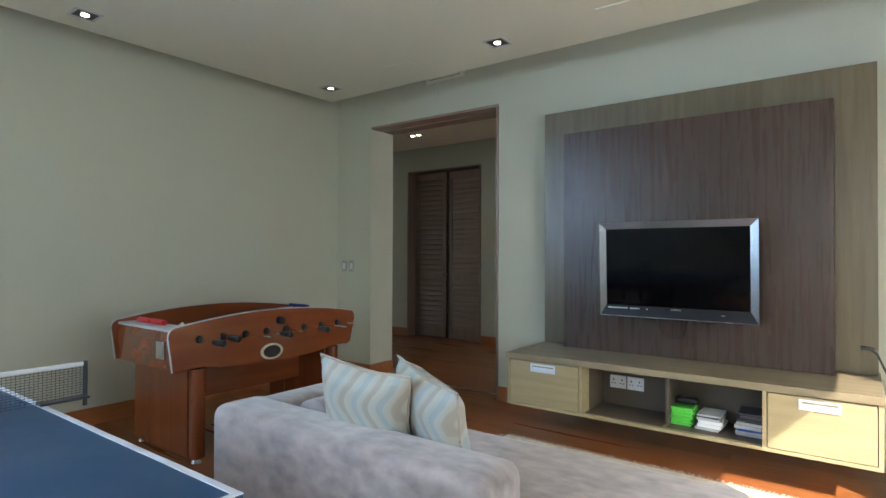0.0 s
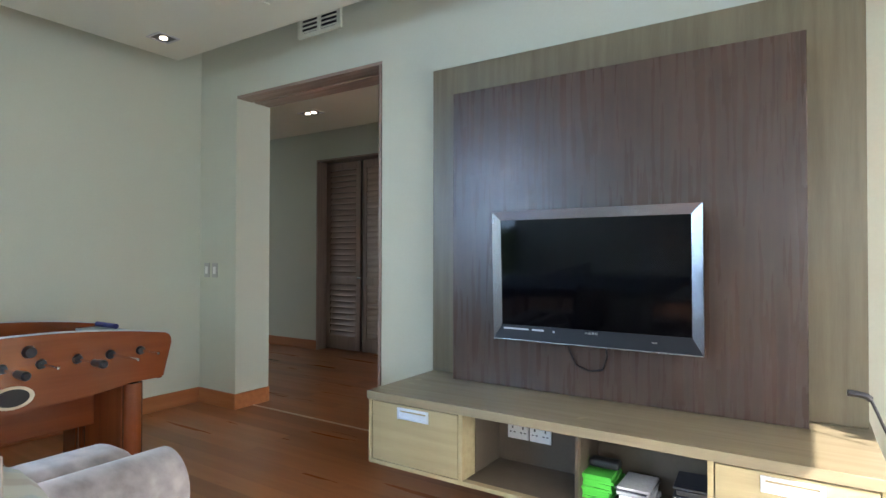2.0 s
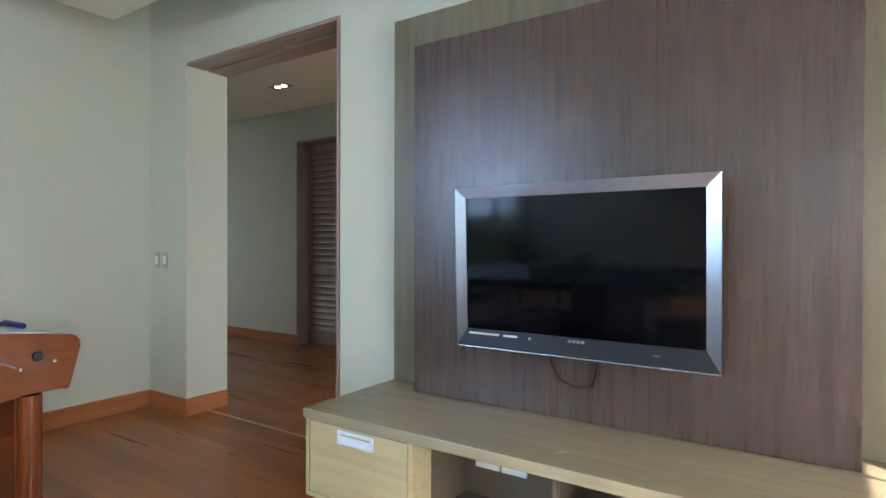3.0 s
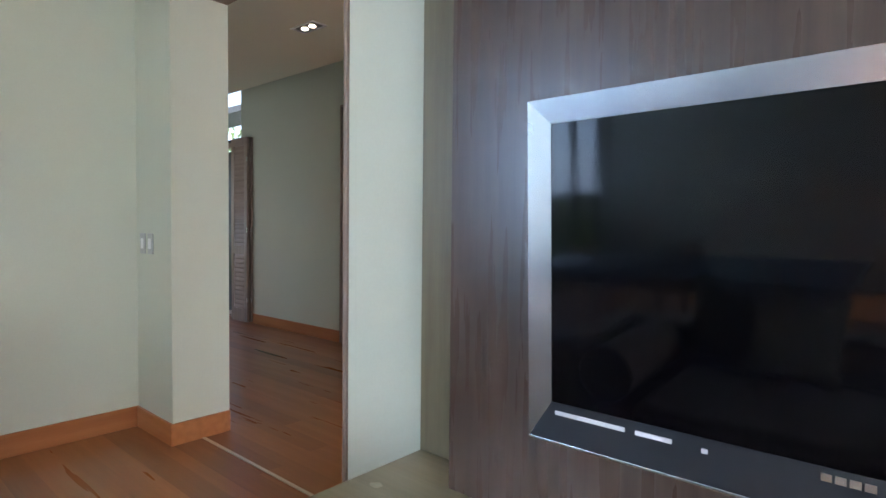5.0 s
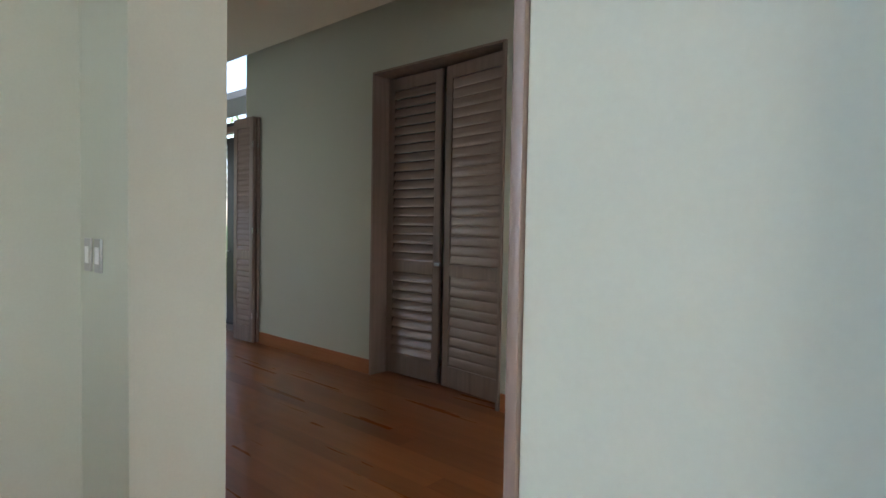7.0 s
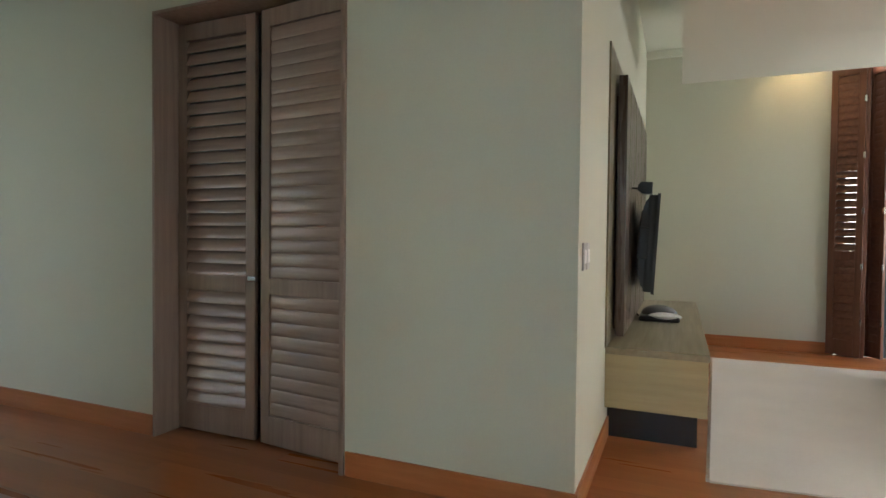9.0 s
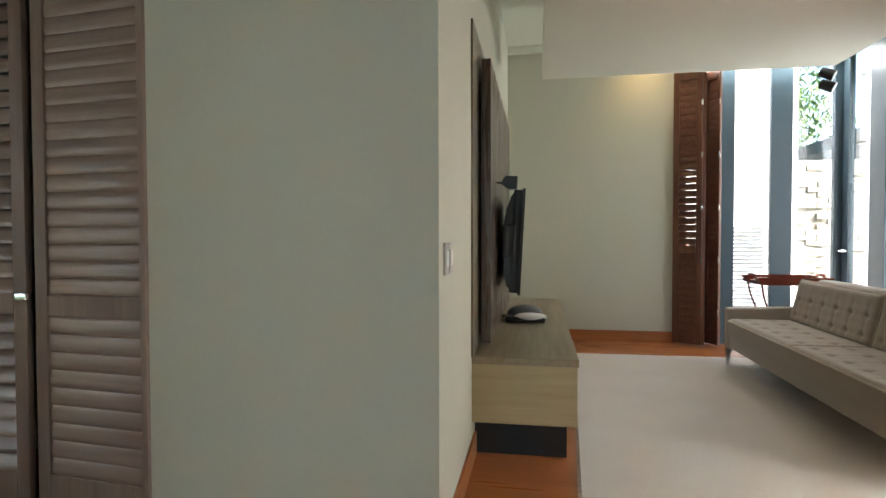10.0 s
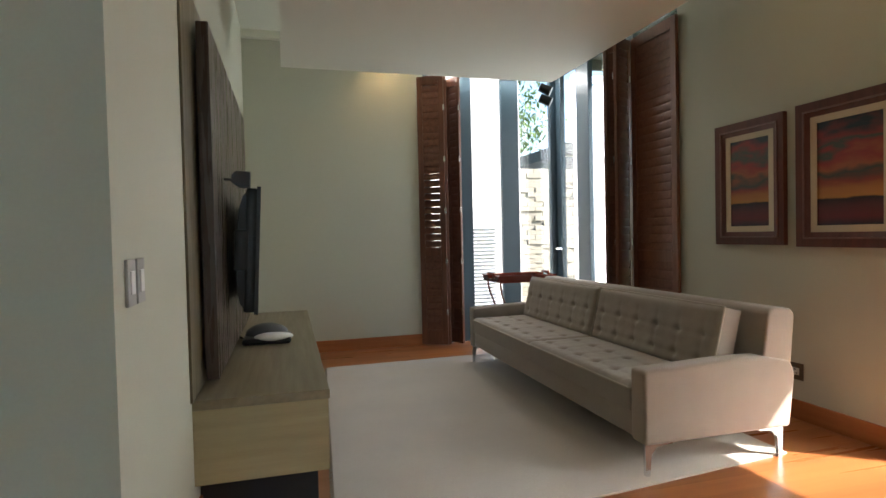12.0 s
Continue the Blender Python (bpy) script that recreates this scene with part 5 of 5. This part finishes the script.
part("mortar", bx(B(), 1.37, 4.3, 15.62, 15.7, -0.05, 2.6), M_STONE, sw)
for j in range(29):
    for i in range(9):
        share("stone", st, sw, pose(1.52 + 0.33 * i + (-0.16 if j % 2 else 0), 15.6 + random.uniform(-0.03, 0.03), 0.0 + 0.092 * j, 0, 0, random.uniform(-4, 4)))
pv = thing("garden_pavilion", (0, 0, 0), "white garden pavilion with a dark flat roof", "building")
part("wall", bx(B(), 4.0, 11.0, 19.5, 19.8, -0.05, 3.0, 0.02), M_MASON, pv)
part("roof", bx(B(), 2.6, 11.5, 16.0, 20.3, 3.0, 3.25, 0.02), M_ROOF, pv)
for x in (2.9, 4.9, 7.2):
    part("column", bx(B(), x - 0.14, x + 0.14, 16.2, 16.48, -0.05, 3.0, 0.01), M_MASON, pv)
part("beam", bx(B(), 2.6, 11.5, 16.0, 16.2, 2.55, 2.95, 0.01), M_ROOF, pv)
part("doorway", bx(B(), 5.4, 6.6, 19.45, 19.5, 0, 2.1), M_BFRAME, pv)


# Added overhang, long enough to keep direct sun off the lounge shutters.
cn = thing("garden_canopy", (0, 0, 0), "flat roof canopy on rafters outside the lounge glazing", "canopy")
part("roof", bx(B(), 0.75, 5.6, 7.98, 12.6, 3.72, 3.82, 0.01), M_ROOF, cn)
for i in range(8):
    part("rafter", bx(B(), 0.75, 5.6, 8.1 + 0.6 * i, 8.16 + 0.6 * i, 3.58, 3.72, 0.004), M_ROOF, cn)
for y in (8.1, 12.4):
    part("post", bx(B(), 5.4, 5.52, y, y + 0.12, -0.2, 3.72, 0.005), M_MASON, cn)


def leafy(name, x, y, h, r, n, label, seed, trunk=True, z0=-0.2):
    random.seed(seed)
    t = thing(name, (x, y, z0), label, "tree" if trunk else "shrub")
    lim = [(0, 0, h * 0.75)]
    if trunk:
        bm = B()
        cyl(bm, (0, 0, 0), (0.1, 0.05, h * 0.55), 0.14, 0.09, 10)
        for k in range(5):
            a = k * 1.26 + random.random()
            e = (r * 0.6 * math.cos(a), r * 0.6 * math.sin(a), h * random.uniform(0.65, 0.9))
            cyl(bm, (0.1, 0.05, h * 0.5), e, 0.06, 0.02, 7)
            lim.append(e)
        part("trunk", bm, M_BARK, t)
    else:
        lim = [(random.uniform(-r, r) * 0.6, random.uniform(-r, r) * 0.6, h * random.uniform(0.3, 0.75)) for _ in range(5)]
    vs, fs = [], []
    for i in range(n):
        c = Vector(random.choice(lim)) + Vector((random.gauss(0, r * 0.3), random.gauss(0, r * 0.3), random.gauss(0, h * 0.13)))
        c.z = max(0.08, c.z)
        q = Euler((random.uniform(0, 6), random.uniform(0, 6), random.uniform(0, 6))).to_matrix()
        s = random.uniform(0.05, 0.12)
        k = len(vs)
        vs += [c + q @ Vector(p) for p in ((-s, 0, 0), (0, -s * 0.45, 0.01), (s, 0, 0), (0, s * 0.45, 0.01))]
        fs.append((k, k + 1, k + 2, k + 3))
    me = bpy.data.meshes.new("crown")
    me.from_pydata([tuple(v) for v in vs], [], fs)
    me.materials.append(M_LEAF)
    o = new("crown", me)
    o.parent = t
    tagged(o, kind="stuff")


leafy("tree", 0.6, 19.0, 5.5, 1.7, 5000, "leafy green garden tree behind the wall", 1)
leafy("tree", 3.2, 22.5, 6.0, 2.0, 5000, "leafy green garden tree beyond the pavilion", 2)
leafy("tree", -14.0, -26, 7.5, 3.2, 5000, "leafy tree across the lawn", 3)
leafy("tree", -6.0, -30, 8.0, 3.5, 5000, "leafy tree across the lawn", 5)
leafy("tree", 4.0, -28, 7.0, 3.2, 5000, "leafy tree across the lawn", 6)
leafy("tree", -16.5, 12.5, 4.5, 1.6, 4000, "leafy tree outside the garden door", 8)
leafy("shrub", -12.2, 9.3, 1.0, 0.6, 1500, "low green shrub outside the garden door", 9, False, -0.05)
gc = thing("garden_stair", (0, 0, 0), "white outdoor stair with dark steel stringer", "stair")
part("stringer", prism(B(), [(-13.4, -0.05), (-13.0, -0.05), (-10.6, 2.6), (-10.6, 3.0)], 1, 10.0, 10.1), M_ROOF, gc)
for i in range(9):
    part("tread", bx(B(), -13.3 + 0.29 * i, -13.0 + 0.29 * i, 9.4, 10.0, 0.22 + 0.3 * i, 0.27 + 0.3 * i, 0.005), M_MASON, gc)
part("column", bx(B(), -13.2, -12.85, 8.75, 9.0, -0.05, 6.0, 0.01), M_MASON, gc)
part("landing_wall", bx(B(), -16, -13.8, 11.0, 11.2, -0.05, 1.0, 0.02), M_MASON, gc)
part("canopy", bx(B(), -16, -10.0, 9.6, 10.6, 4.0, 4.15, 0.01), M_ROOF, gc)

# ---- floor boards ----
fl = setting("floor", [(LEFT - 0.2, EAST1 + 0.2, SOUTH - 0.2, TVW, -0.18, -0.012), (HALLW - 0.2, HALLE + 0.2, TVW, 7.6, -0.18, -0.012), (LDL - 0.1, LDR + 0.1, 7.6, HALLN + 1.0, -0.18, -0.012), (R2W - 0.2, HALLE + 0.2, 7.6, R2N + 0.2, -0.18, -0.012)], M_FLOOR, "polished reddish hardwood board floor", "floor")
random.seed(11)
boards = {}
PW = 0.145


def lay(x0, x1, y0, y1, longest):
    y = y0
    while y < y1 - 0.01:
        w = min(PW, y1 - y)
        x = x0
        first = random.uniform(0.5, longest)
        while x < x1 - 0.005:
            n = min(round(first / 0.25) * 0.25 if x == x0 else longest, x1 - x)
            if x1 - x - n < 0.3:
                n = x1 - x
            key = (round(n, 2), round(w, 3))
            if key not in boards:
                boards[key] = mesh_of("floor_board", bx(B(), 0, n, 0, w, -0.012, 0.0), M_FLOOR)
            share("floor_board", boards[key], fl, pose(x, y, 0))
            x += n
        y += w


lay(LEFT, EAST1, SOUTH, TVW, 2.75)
lay(OPL, OPR, TVW, TVB, 1.7)
lay(HALLW, HALLE, TVB, HALLN, 2.75)
lay(HALLW, -8.42, HALLN, 7.4, 2.0)
lay(LDL, LDR, HALLN, HALLN + 0.9, 2.0)
lay(R2W, R2E, HALLN, R2N, 2.75)
lay(R2E, HALLE, HALLN, 7.75, 2.0)
